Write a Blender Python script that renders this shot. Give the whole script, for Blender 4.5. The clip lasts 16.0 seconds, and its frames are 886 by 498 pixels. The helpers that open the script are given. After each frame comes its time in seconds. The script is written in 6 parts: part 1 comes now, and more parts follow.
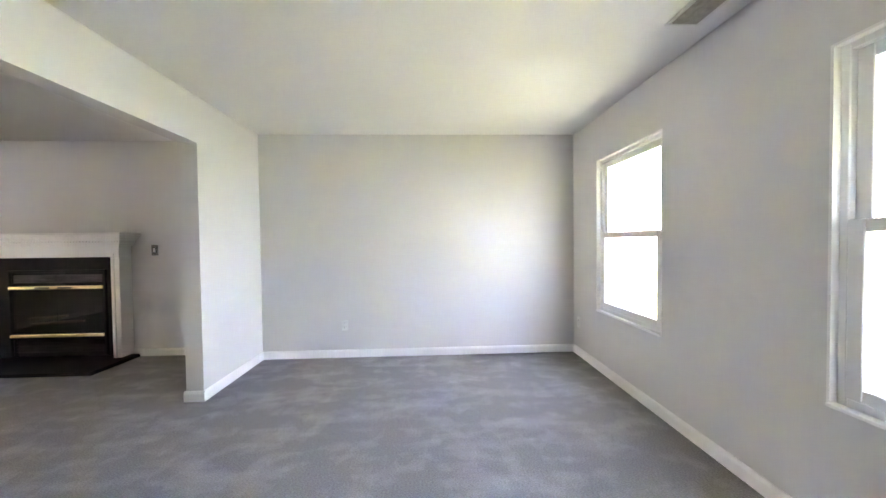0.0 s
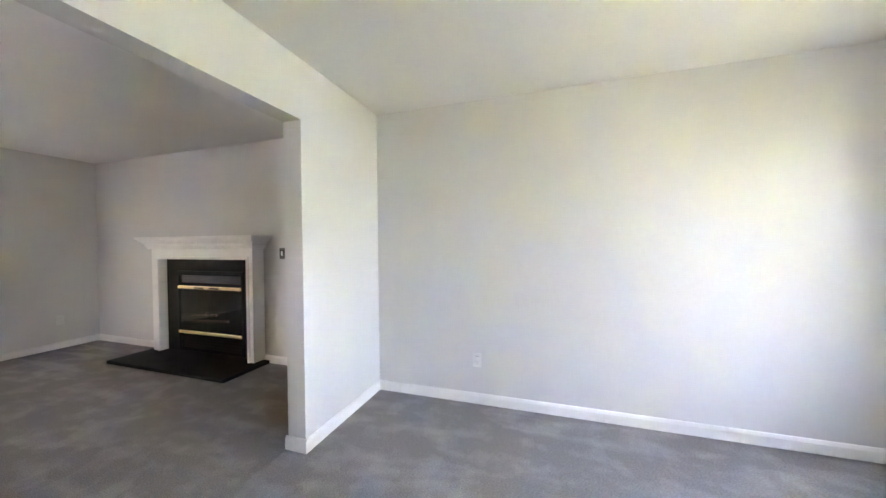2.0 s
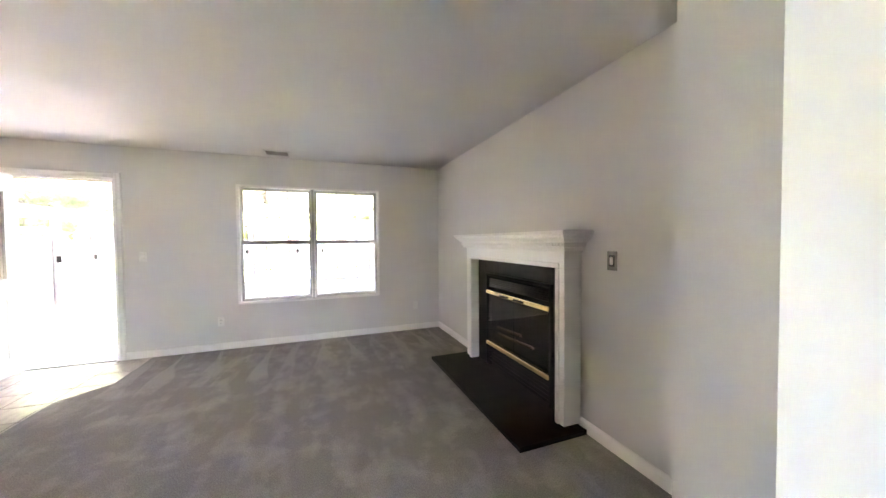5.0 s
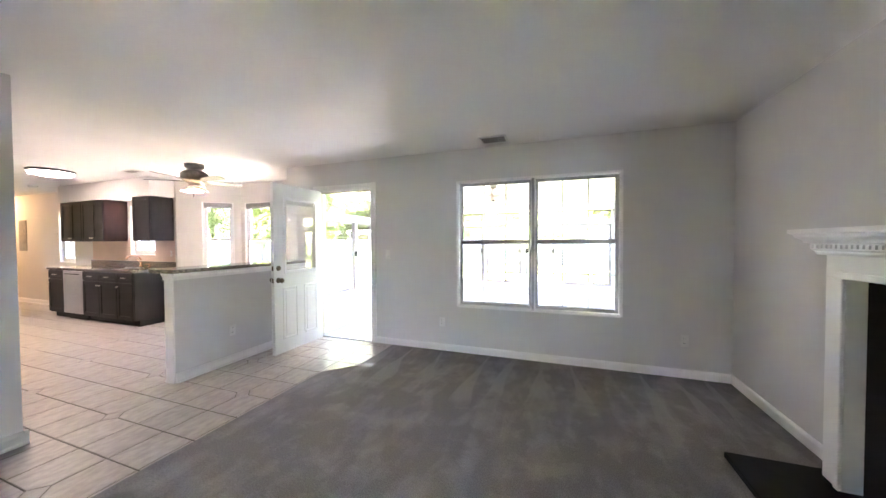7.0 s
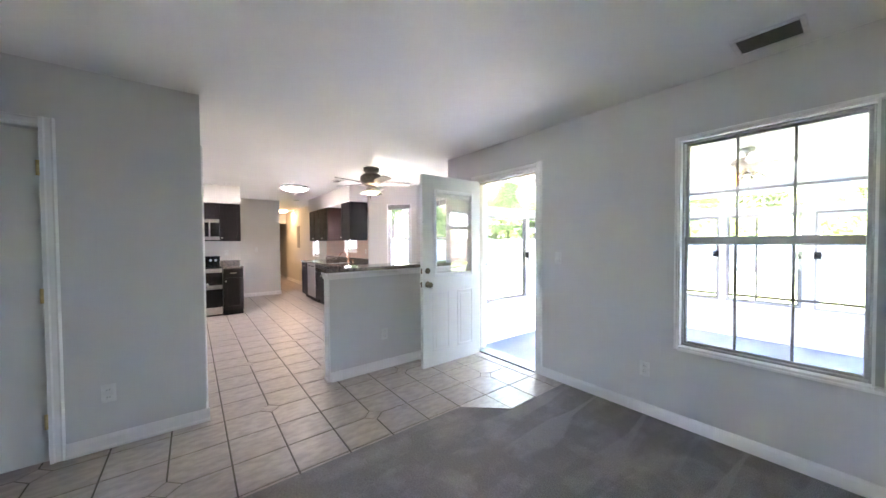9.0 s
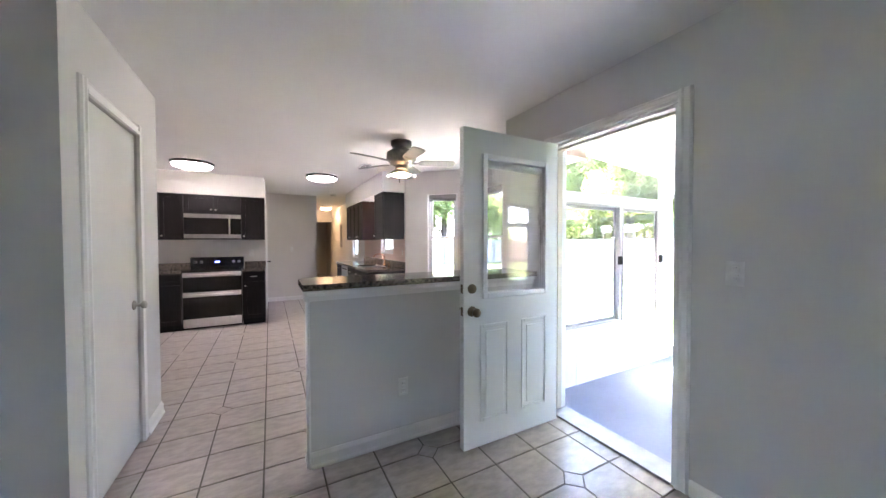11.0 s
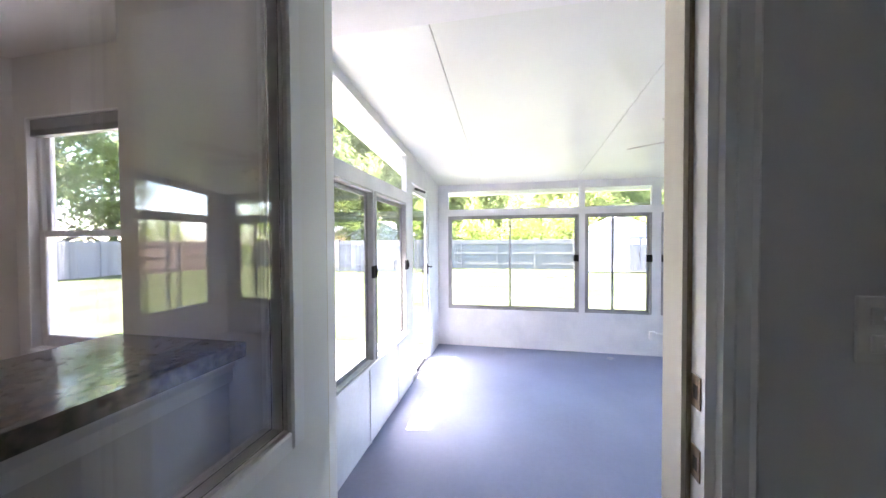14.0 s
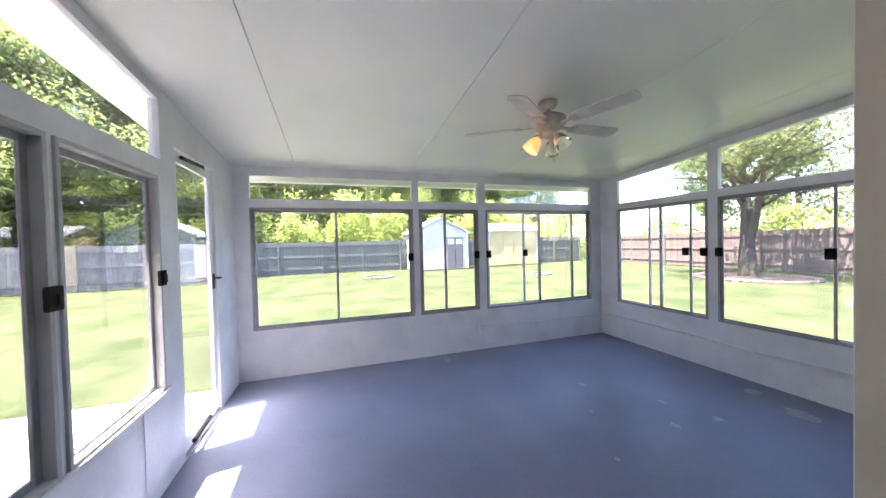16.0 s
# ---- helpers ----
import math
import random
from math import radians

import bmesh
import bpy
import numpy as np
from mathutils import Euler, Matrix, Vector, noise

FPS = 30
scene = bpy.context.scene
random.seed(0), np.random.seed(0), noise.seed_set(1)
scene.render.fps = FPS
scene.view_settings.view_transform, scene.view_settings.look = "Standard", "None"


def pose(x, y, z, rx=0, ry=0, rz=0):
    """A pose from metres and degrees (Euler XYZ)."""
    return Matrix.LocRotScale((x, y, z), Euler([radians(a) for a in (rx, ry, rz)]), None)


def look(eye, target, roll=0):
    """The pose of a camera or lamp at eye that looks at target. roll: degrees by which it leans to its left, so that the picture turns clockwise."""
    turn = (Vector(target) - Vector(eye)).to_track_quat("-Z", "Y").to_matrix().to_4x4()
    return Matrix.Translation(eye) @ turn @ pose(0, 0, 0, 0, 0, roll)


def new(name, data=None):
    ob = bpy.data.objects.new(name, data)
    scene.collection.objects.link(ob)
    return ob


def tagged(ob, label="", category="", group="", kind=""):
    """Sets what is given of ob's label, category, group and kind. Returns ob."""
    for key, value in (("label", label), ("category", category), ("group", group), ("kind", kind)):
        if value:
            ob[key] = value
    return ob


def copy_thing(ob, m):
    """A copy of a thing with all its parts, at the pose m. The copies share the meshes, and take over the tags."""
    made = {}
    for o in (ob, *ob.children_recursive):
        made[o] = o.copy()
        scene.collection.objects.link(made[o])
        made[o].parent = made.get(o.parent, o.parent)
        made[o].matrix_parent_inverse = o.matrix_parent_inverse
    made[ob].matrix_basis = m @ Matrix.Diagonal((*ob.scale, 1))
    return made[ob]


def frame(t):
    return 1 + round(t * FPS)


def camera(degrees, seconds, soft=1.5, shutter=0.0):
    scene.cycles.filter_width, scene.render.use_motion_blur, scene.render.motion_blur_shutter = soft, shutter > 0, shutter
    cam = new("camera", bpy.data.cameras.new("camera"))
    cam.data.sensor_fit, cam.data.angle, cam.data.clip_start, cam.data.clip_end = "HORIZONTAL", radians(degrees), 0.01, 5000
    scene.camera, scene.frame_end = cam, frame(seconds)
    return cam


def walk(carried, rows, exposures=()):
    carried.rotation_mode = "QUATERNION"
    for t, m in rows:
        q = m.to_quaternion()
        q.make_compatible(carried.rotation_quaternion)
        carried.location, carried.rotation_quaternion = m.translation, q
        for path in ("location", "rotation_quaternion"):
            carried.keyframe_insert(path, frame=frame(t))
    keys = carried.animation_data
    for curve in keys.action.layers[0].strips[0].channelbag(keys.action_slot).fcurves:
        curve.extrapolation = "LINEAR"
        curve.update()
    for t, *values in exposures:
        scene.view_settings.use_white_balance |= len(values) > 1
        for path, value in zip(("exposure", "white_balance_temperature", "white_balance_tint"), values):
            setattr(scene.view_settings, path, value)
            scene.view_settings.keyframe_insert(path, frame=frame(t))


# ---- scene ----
cam = camera(107.6, 16.0)
PATH = [
    (0, (1.134, 0.434, 1.258), (1.216, 2.432, 1.215), -0.7),
    (0.5, (1.031, 0.709, 1.279), (1.101, 2.708, 1.23), -0.7),
    (1, (0.931, 0.945, 1.288), (0.88, 2.944, 1.241), -0.8),
    (1.5, (0.84, 1.202, 1.293), (0.541, 3.179, 1.251), -0.8),
    (2, (0.747, 1.464, 1.3), (0.126, 3.365, 1.265), -0.5),
    (2.5, (0.59, 1.695, 1.292), (-0.323, 3.475, 1.255), -0.3),
    (3, (0.427, 1.869, 1.301), (-0.787, 3.459, 1.267), -0.1),
    (3.5, (0.253, 2.08, 1.293), (-1.191, 3.464, 1.265), -0.0),
    (3.7, (0.151, 2.161, 1.305), (-1.373, 3.456, 1.268), -0.1),
    (5.8, (-0.829, 2.698, 1.349), (-2.823, 2.849, 1.294), -0.2),
    (6, (-0.931, 2.722, 1.352), (-2.93, 2.695, 1.295), -0.1),
    (6.5, (-1.227, 2.723, 1.338), (-3.187, 2.327, 1.283), -0.2),
    (6.6, (-1.279, 2.724, 1.339), (-3.22, 2.25, 1.27), -0.6),
    (7, (-1.454, 2.731, 1.343), (-3.335, 2.052, 1.297), -0.3),
    (7.5, (-1.712, 2.736, 1.338), (-3.469, 1.783, 1.298), -0.4),
    (8, (-1.964, 2.696, 1.337), (-3.541, 1.467, 1.291), -0.2),
    (8.5, (-2.204, 2.553, 1.347), (-3.594, 1.116, 1.302), -0.3),
    (9, (-2.451, 2.383, 1.341), (-3.673, 0.8, 1.296), -0.4),
    (9.5, (-2.709, 2.165, 1.323), (-3.709, 0.434, 1.283), -0.3),
    (9.7, (-2.781, 2.071, 1.323), (-3.695, 0.293, 1.282), -0.2),
    (11.8, (-3.579, 0.811, 1.333), (-4.608, -0.904, 1.289), 0.0),
    (12, (-3.65, 0.699, 1.33), (-4.811, -0.928, 1.295), -0.1),
    (12.5, (-3.849, 0.487, 1.329), (-5.307, -0.881, 1.294), -0.3),
    (13, (-4.072, 0.288, 1.33), (-5.77, -0.768, 1.298), -0.5),
    (13.5, (-4.292, 0.108, 1.325), (-6.153, -0.624, 1.292), -0.8),
    (14, (-4.502, -0.015, 1.335), (-6.463, -0.41, 1.296), -0.3),
    (14.5, (-4.74, -0.043, 1.336), (-6.734, -0.191, 1.286), -1.0),
    (15, (-4.936, -0.022, 1.325), (-6.935, 0.036, 1.269), -1.6),
    (15.5, (-5.105, -0.005, 1.307), (-7.077, 0.326, 1.264), -1.4),
    (16, (-5.218, -0.014, 1.289), (-7.115, 0.619, 1.249), -1.4),
]
EXPOSURES = [(0.0, 7.28, 7200, 28), (2.0, 7.35, 7200, 28), (3.5, 7.62, 7550, 28), (6.0, 7.5, 7350, 28), (8.0, 6.75, 6650, 22), (9.5, 6.8, 6350, 22), (12.0, 5.7, 6350, 22), (13.0, 5.25, 6350, 23), (14.5, 4.4, 6500, 24), (16.0, 3.6, 6400, 24)]
walk(cam, [(t, look(eye, target, roll)) for t, eye, target, roll in PATH], EXPOSURES)

# ---- light ----
world = bpy.data.worlds.new("sky")
scene.world = world
world.use_nodes = True
wn = world.node_tree.nodes
wn.clear()
sky = wn.new("ShaderNodeTexSky")
sky.sky_type = "NISHITA"
sky.sun_disc = False
sky.sun_elevation = radians(70)
sky.sun_rotation = radians(164)
sky_bg = wn.new("ShaderNodeBackground")
sky_bg.inputs["Strength"].default_value = 0.12
sky_out = wn.new("ShaderNodeOutputWorld")
world.node_tree.links.new(sky.outputs["Color"], sky_bg.inputs["Color"])
world.node_tree.links.new(sky_bg.outputs["Background"], sky_out.inputs["Surface"])

sun_data = bpy.data.lights.new("sun", "SUN")
sun_data.energy = 4.0
sun_data.angle = radians(0.53)
sun_data.color = (1.0, 0.95, 0.87)
sun = new("sun", sun_data)
sun.matrix_world = look((2.6, -10.5, 35.0), (0, 0, 0))



# ---- materials ----
def material(name, color, rough=0.5, metal=0.0, second=None, scale=4.0, low=0.35, high=0.65, fine=0.0,
             bump=0.0, bump_scale=120.0, coat=0.0, spec=0.5, stretch=(1, 1, 1), detail=4.0, vary=0.0):
    """A paint, wood, stone or metal: a base colour that drifts to a second one, a finer grain, and relief."""
    m = bpy.data.materials.new(name)
    m.use_nodes = True
    nt = m.node_tree
    n, ln = nt.nodes, nt.links
    b = n["Principled BSDF"]
    b.inputs["Roughness"].default_value = rough
    b.inputs["Metallic"].default_value = metal
    b.inputs["Coat Weight"].default_value = coat
    b.inputs["Specular IOR Level"].default_value = spec
    geo = n.new("ShaderNodeNewGeometry")
    mp = n.new("ShaderNodeMapping")
    mp.inputs["Scale"].default_value = stretch
    ln.new(geo.outputs["Position"], mp.inputs["Vector"])
    second = second or tuple(c * 0.88 for c in color)
    t1 = n.new("ShaderNodeTexNoise")
    t1.inputs["Scale"].default_value = scale
    t1.inputs["Detail"].default_value = detail
    ln.new(mp.outputs["Vector"], t1.inputs["Vector"])
    r1 = n.new("ShaderNodeValToRGB")
    r1.color_ramp.elements[0].position, r1.color_ramp.elements[1].position = low, high
    r1.color_ramp.elements[0].color = (*second, 1)
    r1.color_ramp.elements[1].color = (*color, 1)
    ln.new(t1.outputs["Fac"], r1.inputs["Fac"])
    out = r1.outputs["Color"]
    if fine:
        t2 = n.new("ShaderNodeTexNoise")
        t2.inputs["Scale"].default_value = bump_scale
        t2.inputs["Detail"].default_value = 3
        ln.new(mp.outputs["Vector"], t2.inputs["Vector"])
        mr = n.new("ShaderNodeMapRange")
        mr.inputs["From Min"].default_value, mr.inputs["From Max"].default_value = 0.25, 0.75
        mr.inputs["To Min"].default_value, mr.inputs["To Max"].default_value = 1 - fine, 1 + fine
        ln.new(t2.outputs["Fac"], mr.inputs["Value"])
        mx = n.new("ShaderNodeMix")
        mx.data_type, mx.blend_type = "RGBA", "MULTIPLY"
        mx.inputs[0].default_value = 1.0
        ln.new(out, mx.inputs[6])
        ln.new(mr.outputs["Result"], mx.inputs[7])
        out = mx.outputs[2]
    if vary:
        oi = n.new("ShaderNodeObjectInfo")
        hv = n.new("ShaderNodeHueSaturation")
        mv = n.new("ShaderNodeMapRange")
        mv.inputs["To Min"].default_value, mv.inputs["To Max"].default_value = 1 - vary, 1 + vary
        ln.new(oi.outputs["Random"], mv.inputs["Value"])
        ln.new(mv.outputs["Result"], hv.inputs["Value"])
        ln.new(out, hv.inputs["Color"])
        out = hv.outputs["Color"]
    ln.new(out, b.inputs["Base Color"])
    if bump:
        t3 = n.new("ShaderNodeTexNoise")
        t3.inputs["Scale"].default_value = bump_scale
        t3.inputs["Detail"].default_value = 3
        ln.new(mp.outputs["Vector"], t3.inputs["Vector"])
        bp = n.new("ShaderNodeBump")
        bp.inputs["Strength"].default_value = bump
        bp.inputs["Distance"].default_value = 0.004
        ln.new(t3.outputs["Fac"], bp.inputs["Height"])
        ln.new(bp.outputs["Normal"], b.inputs["Normal"])
    return m


def glass(name, tint=(1, 1, 1), rough=0.0):
    m = bpy.data.materials.new(name)
    m.use_nodes = True
    b = m.node_tree.nodes["Principled BSDF"]
    b.inputs["Base Color"].default_value = (*tint, 1)
    b.inputs["Roughness"].default_value = rough
    b.inputs["Transmission Weight"].default_value = 1.0
    b.inputs["IOR"].default_value = 1.45
    return m


def lamp_material(name, color, strength):
    m = bpy.data.materials.new(name)
    m.use_nodes = True
    b = m.node_tree.nodes["Principled BSDF"]
    b.inputs["Base Color"].default_value = (0.8, 0.8, 0.8, 1)
    b.inputs["Emission Color"].default_value = (*color, 1)
    b.inputs["Emission Strength"].default_value = strength
    return m



def leafy(name, light, dark):
    """Leaves: light falls through them as well as on them."""
    m = material(name, light, 0.55, second=dark, scale=0.9, fine=0.3, bump_scale=4, spec=0.12, vary=0.12)
    nt = m.node_tree
    b, out = nt.nodes["Principled BSDF"], nt.nodes["Material Output"]
    tr = nt.nodes.new("ShaderNodeBsdfTranslucent")
    tr.inputs["Color"].default_value = (light[0] * 1.9, light[1] * 2.0, light[2] * 1.5, 1)
    mx = nt.nodes.new("ShaderNodeMixShader")
    mx.inputs[0].default_value = 0.5
    nt.links.new(b.outputs[0], mx.inputs[1])
    nt.links.new(tr.outputs[0], mx.inputs[2])
    nt.links.new(mx.outputs[0], out.inputs["Surface"])
    return m


def carpet_material(name, light, dark):
    """Cut pile: soft blotches where the nap lies differently, wedge-shaped vacuum strokes by the west wall, and tuft grain."""
    m = material(name, light, 0.95, second=dark, scale=5.2, low=0.36, high=0.66, fine=0.30, bump=0.9, bump_scale=150, spec=0.08, stretch=(0.62, 1.35, 1.0), detail=7)
    nt = m.node_tree
    n, ln = nt.nodes, nt.links

    def calc(op, a, b=None, c=None):
        q = n.new("ShaderNodeMath")
        q.operation = op
        for k, v in enumerate((a, b, c)):
            if v is None:
                continue
            if isinstance(v, (int, float)):
                q.inputs[k].default_value = v
            else:
                ln.new(v, q.inputs[k])
        return q.outputs[0]

    def ramp(v, f0, f1, t0, t1):
        q = n.new("ShaderNodeMapRange")
        q.interpolation_type = "SMOOTHSTEP"
        for k, w in enumerate((v, f0, f1, t0, t1)):
            if isinstance(w, (int, float)):
                q.inputs[k].default_value = w
            else:
                ln.new(w, q.inputs[k])
        return q.outputs[0]

    def cloud(scale, stretch, detail=2.0):
        mp = n.new("ShaderNodeMapping")
        mp.inputs["Scale"].default_value = stretch
        ln.new(geo.outputs["Position"], mp.inputs["Vector"])
        t = n.new("ShaderNodeTexNoise")
        t.inputs["Scale"].default_value = scale
        t.inputs["Detail"].default_value = detail
        ln.new(mp.outputs["Vector"], t.inputs["Vector"])
        return t.outputs["Fac"]

    geo = n.new("ShaderNodeNewGeometry")
    sep = n.new("ShaderNodeSeparateXYZ")
    ln.new(geo.outputs["Position"], sep.inputs[0])
    x, y = sep.outputs[0], sep.outputs[1]
    u = calc("MULTIPLY_ADD", cloud(1.6, (0.25, 1.0, 1.0)), 1.9, calc("DIVIDE", y, 0.30))
    tri = calc("ABSOLUTE", calc("MULTIPLY_ADD", calc("FRACT", u), 2.0, -1.0))
    width = calc("MULTIPLY", ramp(x, -5.15, -3.75, 0.02, 0.85), calc("MULTIPLY_ADD", cloud(2.1, (0.3, 1.6, 1.0)), 1.3, 0.15))
    stroke = calc("MULTIPLY", ramp(tri, width, calc("ADD", width, 0.16), 1.0, 0.0), ramp(calc("MULTIPLY_ADD", cloud(2.6, (0.7, 1.0, 1.0)), 1.5, x), -4.1, -3.0, 1.0, 0.0))
    stroke = calc("MULTIPLY", stroke, ramp(cloud(1.1, (0.4, 1.5, 1.0)), 0.36, 0.56, 0.15, 1.0))
    old = n["Color Ramp"]
    noise = old.inputs["Fac"].links[0].from_socket
    old.inputs["Fac"].links[0].from_node.inputs["Distortion"].default_value = 0.25
    # nap pushed over in patches with fairly crisp edges, on two scales
    nap = calc("ADD", ramp(cloud(2.3, (0.8, 1.3, 1.0), 4.0), 0.48, 0.55, -0.055, 0.055), ramp(cloud(5.5, (1.3, 0.8, 1.0), 3.0), 0.50, 0.57, -0.04, 0.05))
    ln.new(calc("MULTIPLY_ADD", stroke, 0.42, calc("ADD", calc("ADD", noise, nap), -0.06)), old.inputs["Fac"])
    return m


WALL = material("wall_paint", (0.69, 0.68, 0.67), 0.75, second=(0.67, 0.66, 0.65), scale=1.3, fine=0.015, bump=0.10, bump_scale=260)
CEIL = material("ceiling_paint", (0.83, 0.82, 0.81), 0.85, second=(0.80, 0.79, 0.78), scale=0.9, fine=0.015, bump=0.18, bump_scale=90)
KWALL = material("kitchen_wall_paint", (0.72, 0.70, 0.67), 0.7, second=(0.69, 0.67, 0.64), scale=1.3, bump=0.1, bump_scale=260)
TRIM = material("trim_paint", (0.87, 0.86, 0.85), 0.35, second=(0.84, 0.83, 0.82), scale=3, bump=0.04, bump_scale=60)
VINYL = material("white_vinyl", (0.82, 0.82, 0.82), 0.4, second=(0.78, 0.78, 0.78), scale=5)
DOORP = material("door_paint", (0.78, 0.78, 0.76), 0.35, second=(0.74, 0.74, 0.72), scale=2.5, bump=0.05, bump_scale=80)
CARPET = carpet_material("grey_carpet", (0.332, 0.317, 0.313), (0.245, 0.235, 0.234))
TILE = material("beige_tile", (0.49, 0.435, 0.395), 0.34, second=(0.38, 0.33, 0.297), scale=11, stretch=(1, 2.0, 1), low=0.36, high=0.62, fine=0.05, bump=0.06, bump_scale=45, vary=0.05, detail=7)
GROUT = material("dark_grout", (0.15, 0.13, 0.115), 0.9, scale=8, fine=0.1, bump=0.3)
SLATE = material("black_slate", (0.010, 0.010, 0.011), 0.6, second=(0.016, 0.015, 0.015), scale=9, bump=0.1, bump_scale=90, spec=0.2)
SATIN = material("satin_black_metal", (0.055, 0.053, 0.055), 0.42, scale=8, spec=0.4)
BLACK = material("black_metal", (0.008, 0.008, 0.009), 0.55, scale=8, spec=0.25)
BLACKGLOSS = material("black_gloss", (0.008, 0.008, 0.009), 0.12, scale=8)
BRASS = material("polished_brass", (0.72, 0.56, 0.29), 0.32, metal=1.0, second=(0.60, 0.45, 0.22), scale=30)
NICKEL = material("brushed_nickel", (0.55, 0.53, 0.49), 0.3, metal=1.0, second=(0.45, 0.43, 0.40), scale=40)
ANTIQUE = material("antique_brass", (0.19, 0.155, 0.115), 0.35, metal=1.0, scale=30)
STRIKE = material("worn_brass", (0.20, 0.14, 0.08), 0.4, metal=0.9, second=(0.10, 0.07, 0.05), scale=60)
COPPER = material("copper_finish", (0.72, 0.42, 0.28), 0.25, metal=1.0, scale=30)
STEEL = material("stainless_steel", (0.62, 0.61, 0.60), 0.28, metal=1.0, second=(0.52, 0.51, 0.50), scale=12, stretch=(1, 1, 14))
ALU = material("grey_aluminium", (0.36, 0.36, 0.36), 0.45, metal=0.4, second=(0.28, 0.28, 0.28), scale=14)
PEWTER = material("dull_pewter", (0.20, 0.195, 0.175), 0.42, metal=0.7, second=(0.13, 0.125, 0.115), scale=20)
BLADE = material("grey_fan_blade", (0.21, 0.20, 0.185), 0.5, second=(0.15, 0.145, 0.135), scale=9)
ALUF = material("white_grey_window_metal", (0.50, 0.50, 0.49), 0.5, second=(0.43, 0.43, 0.42), scale=9)
PLASTIC = material("white_plastic", (0.80, 0.80, 0.78), 0.35, scale=20)
BLACKPLASTIC = material("black_plastic", (0.010, 0.010, 0.010), 0.65, spec=0.2, scale=20)
# pink of a warm glow, put into the colour
SPLASH = material("pink_glow_tint", (0.66, 0.50, 0.42), 0.5, second=(0.62, 0.46, 0.385), scale=2.5)
CABINET = material("espresso_wood", (0.014, 0.011, 0.012), 0.45, second=(0.008, 0.007, 0.007), spec=0.3, scale=10, stretch=(4, 4, 0.5), bump=0.05)
CABSIDE = material("red_brown_wood", (0.036, 0.016, 0.013), 0.6, spec=0.12, second=(0.026, 0.012, 0.010), scale=9, stretch=(4, 4, 0.4))
GRANITE = material("speckled_granite", (0.25, 0.215, 0.18), 0.14, second=(0.065, 0.056, 0.050), scale=48, low=0.38, high=0.62, fine=0.3, bump_scale=210, coat=0.3, detail=5)
PORCHFLOOR = material("grey_blue_floor_paint", (0.240, 0.266, 0.360), 0.35, spec=0.06, second=(0.208, 0.226, 0.305), scale=1.6, low=0.35, high=0.7, fine=0.03, bump=0.12, bump_scale=30)
PORCHWALL = material("white_panel_paint", (0.78, 0.78, 0.79), 0.5, second=(0.68, 0.68, 0.70), scale=3.2, low=0.3, high=0.55, fine=0.03, bump=0.15, bump_scale=45)
# white, tinted slightly yellow-green for the light off the lawn
PORCHCEIL = material("white_roof_panel", (0.80, 0.81, 0.755), 0.30, second=(0.74, 0.75, 0.695), scale=1.0)
WORN = material("worn_concrete_patch", (0.40, 0.40, 0.43), 0.7, second=(0.28, 0.29, 0.34), scale=30, bump=0.3)
ALMOND = material("almond_paint", (0.68, 0.62, 0.50), 0.5, scale=4)
BROWNSEAL = material("brown_seal", (0.24, 0.18, 0.12), 0.6, scale=20)
GRASS = material("lawn", (0.060, 0.070, 0.031), 0.9, second=(0.034, 0.047, 0.017), scale=1.1, low=0.38, high=0.62, fine=0.5, bump=1.0, bump_scale=30, spec=0.1, detail=8)
CONCRETE = material("pale_concrete", (0.52, 0.50, 0.475), 0.85, second=(0.45, 0.43, 0.405), scale=2.2, fine=0.08, bump=0.3)
FENCEWOOD = material("weathered_fence", (0.235, 0.212, 0.195), 0.85, second=(0.15, 0.135, 0.125), scale=6, stretch=(6, 6, 0.6), vary=0.18)
FENCERED = material("red_brown_fence", (0.195, 0.148, 0.122), 0.85, second=(0.125, 0.094, 0.078), scale=6, stretch=(6, 6, 0.6), vary=0.18)
FENCEOLD = material("grey_green_fence", (0.128, 0.132, 0.118), 0.85, second=(0.080, 0.083, 0.074), scale=6, stretch=(6, 6, 0.6), vary=0.18)
BARK = material("bark", (0.085, 0.066, 0.053), 0.9, second=(0.045, 0.036, 0.030), scale=9, stretch=(3, 3, 0.6), bump=0.8, bump_scale=30)
LEAF = leafy("leaves", (0.165, 0.200, 0.088), (0.085, 0.115, 0.050))
OLIVE = leafy("olive_leaves", (0.105, 0.120, 0.062), (0.062, 0.074, 0.040))
# lighter copy of the leaf colour, so that the brush looks sunlit
LEAF3 = leafy("sun_tinted_leaves", (0.26, 0.30, 0.115), (0.155, 0.195, 0.075))
LEAF2 = leafy("pale_leaves", (0.21, 0.245, 0.105), (0.115, 0.148, 0.065))
SHEDGREY = material("grey_shed_paint", (0.47, 0.455, 0.44), 0.6, second=(0.41, 0.395, 0.38), scale=2)
SHEDYELLOW = material("cream_shed_paint", (0.44, 0.36, 0.19), 0.6, second=(0.38, 0.31, 0.165), scale=2)
SHINGLE = material("grey_shingle", (0.34, 0.34, 0.35), 0.85, second=(0.26, 0.26, 0.27), scale=9, bump=0.4)
SIDING = material("white_siding", (0.66, 0.65, 0.62), 0.6, scale=2)
SOIL = material("mulch", (0.12, 0.085, 0.06), 0.95, second=(0.06, 0.045, 0.03), scale=14, bump=0.8, bump_scale=50)
STONE = material("edging_stone", (0.13, 0.115, 0.10), 0.85, scale=8, bump=0.4, vary=0.15)
TANEAVE = material("tan_eave_paint", (0.42, 0.31, 0.25), 0.7, scale=3)
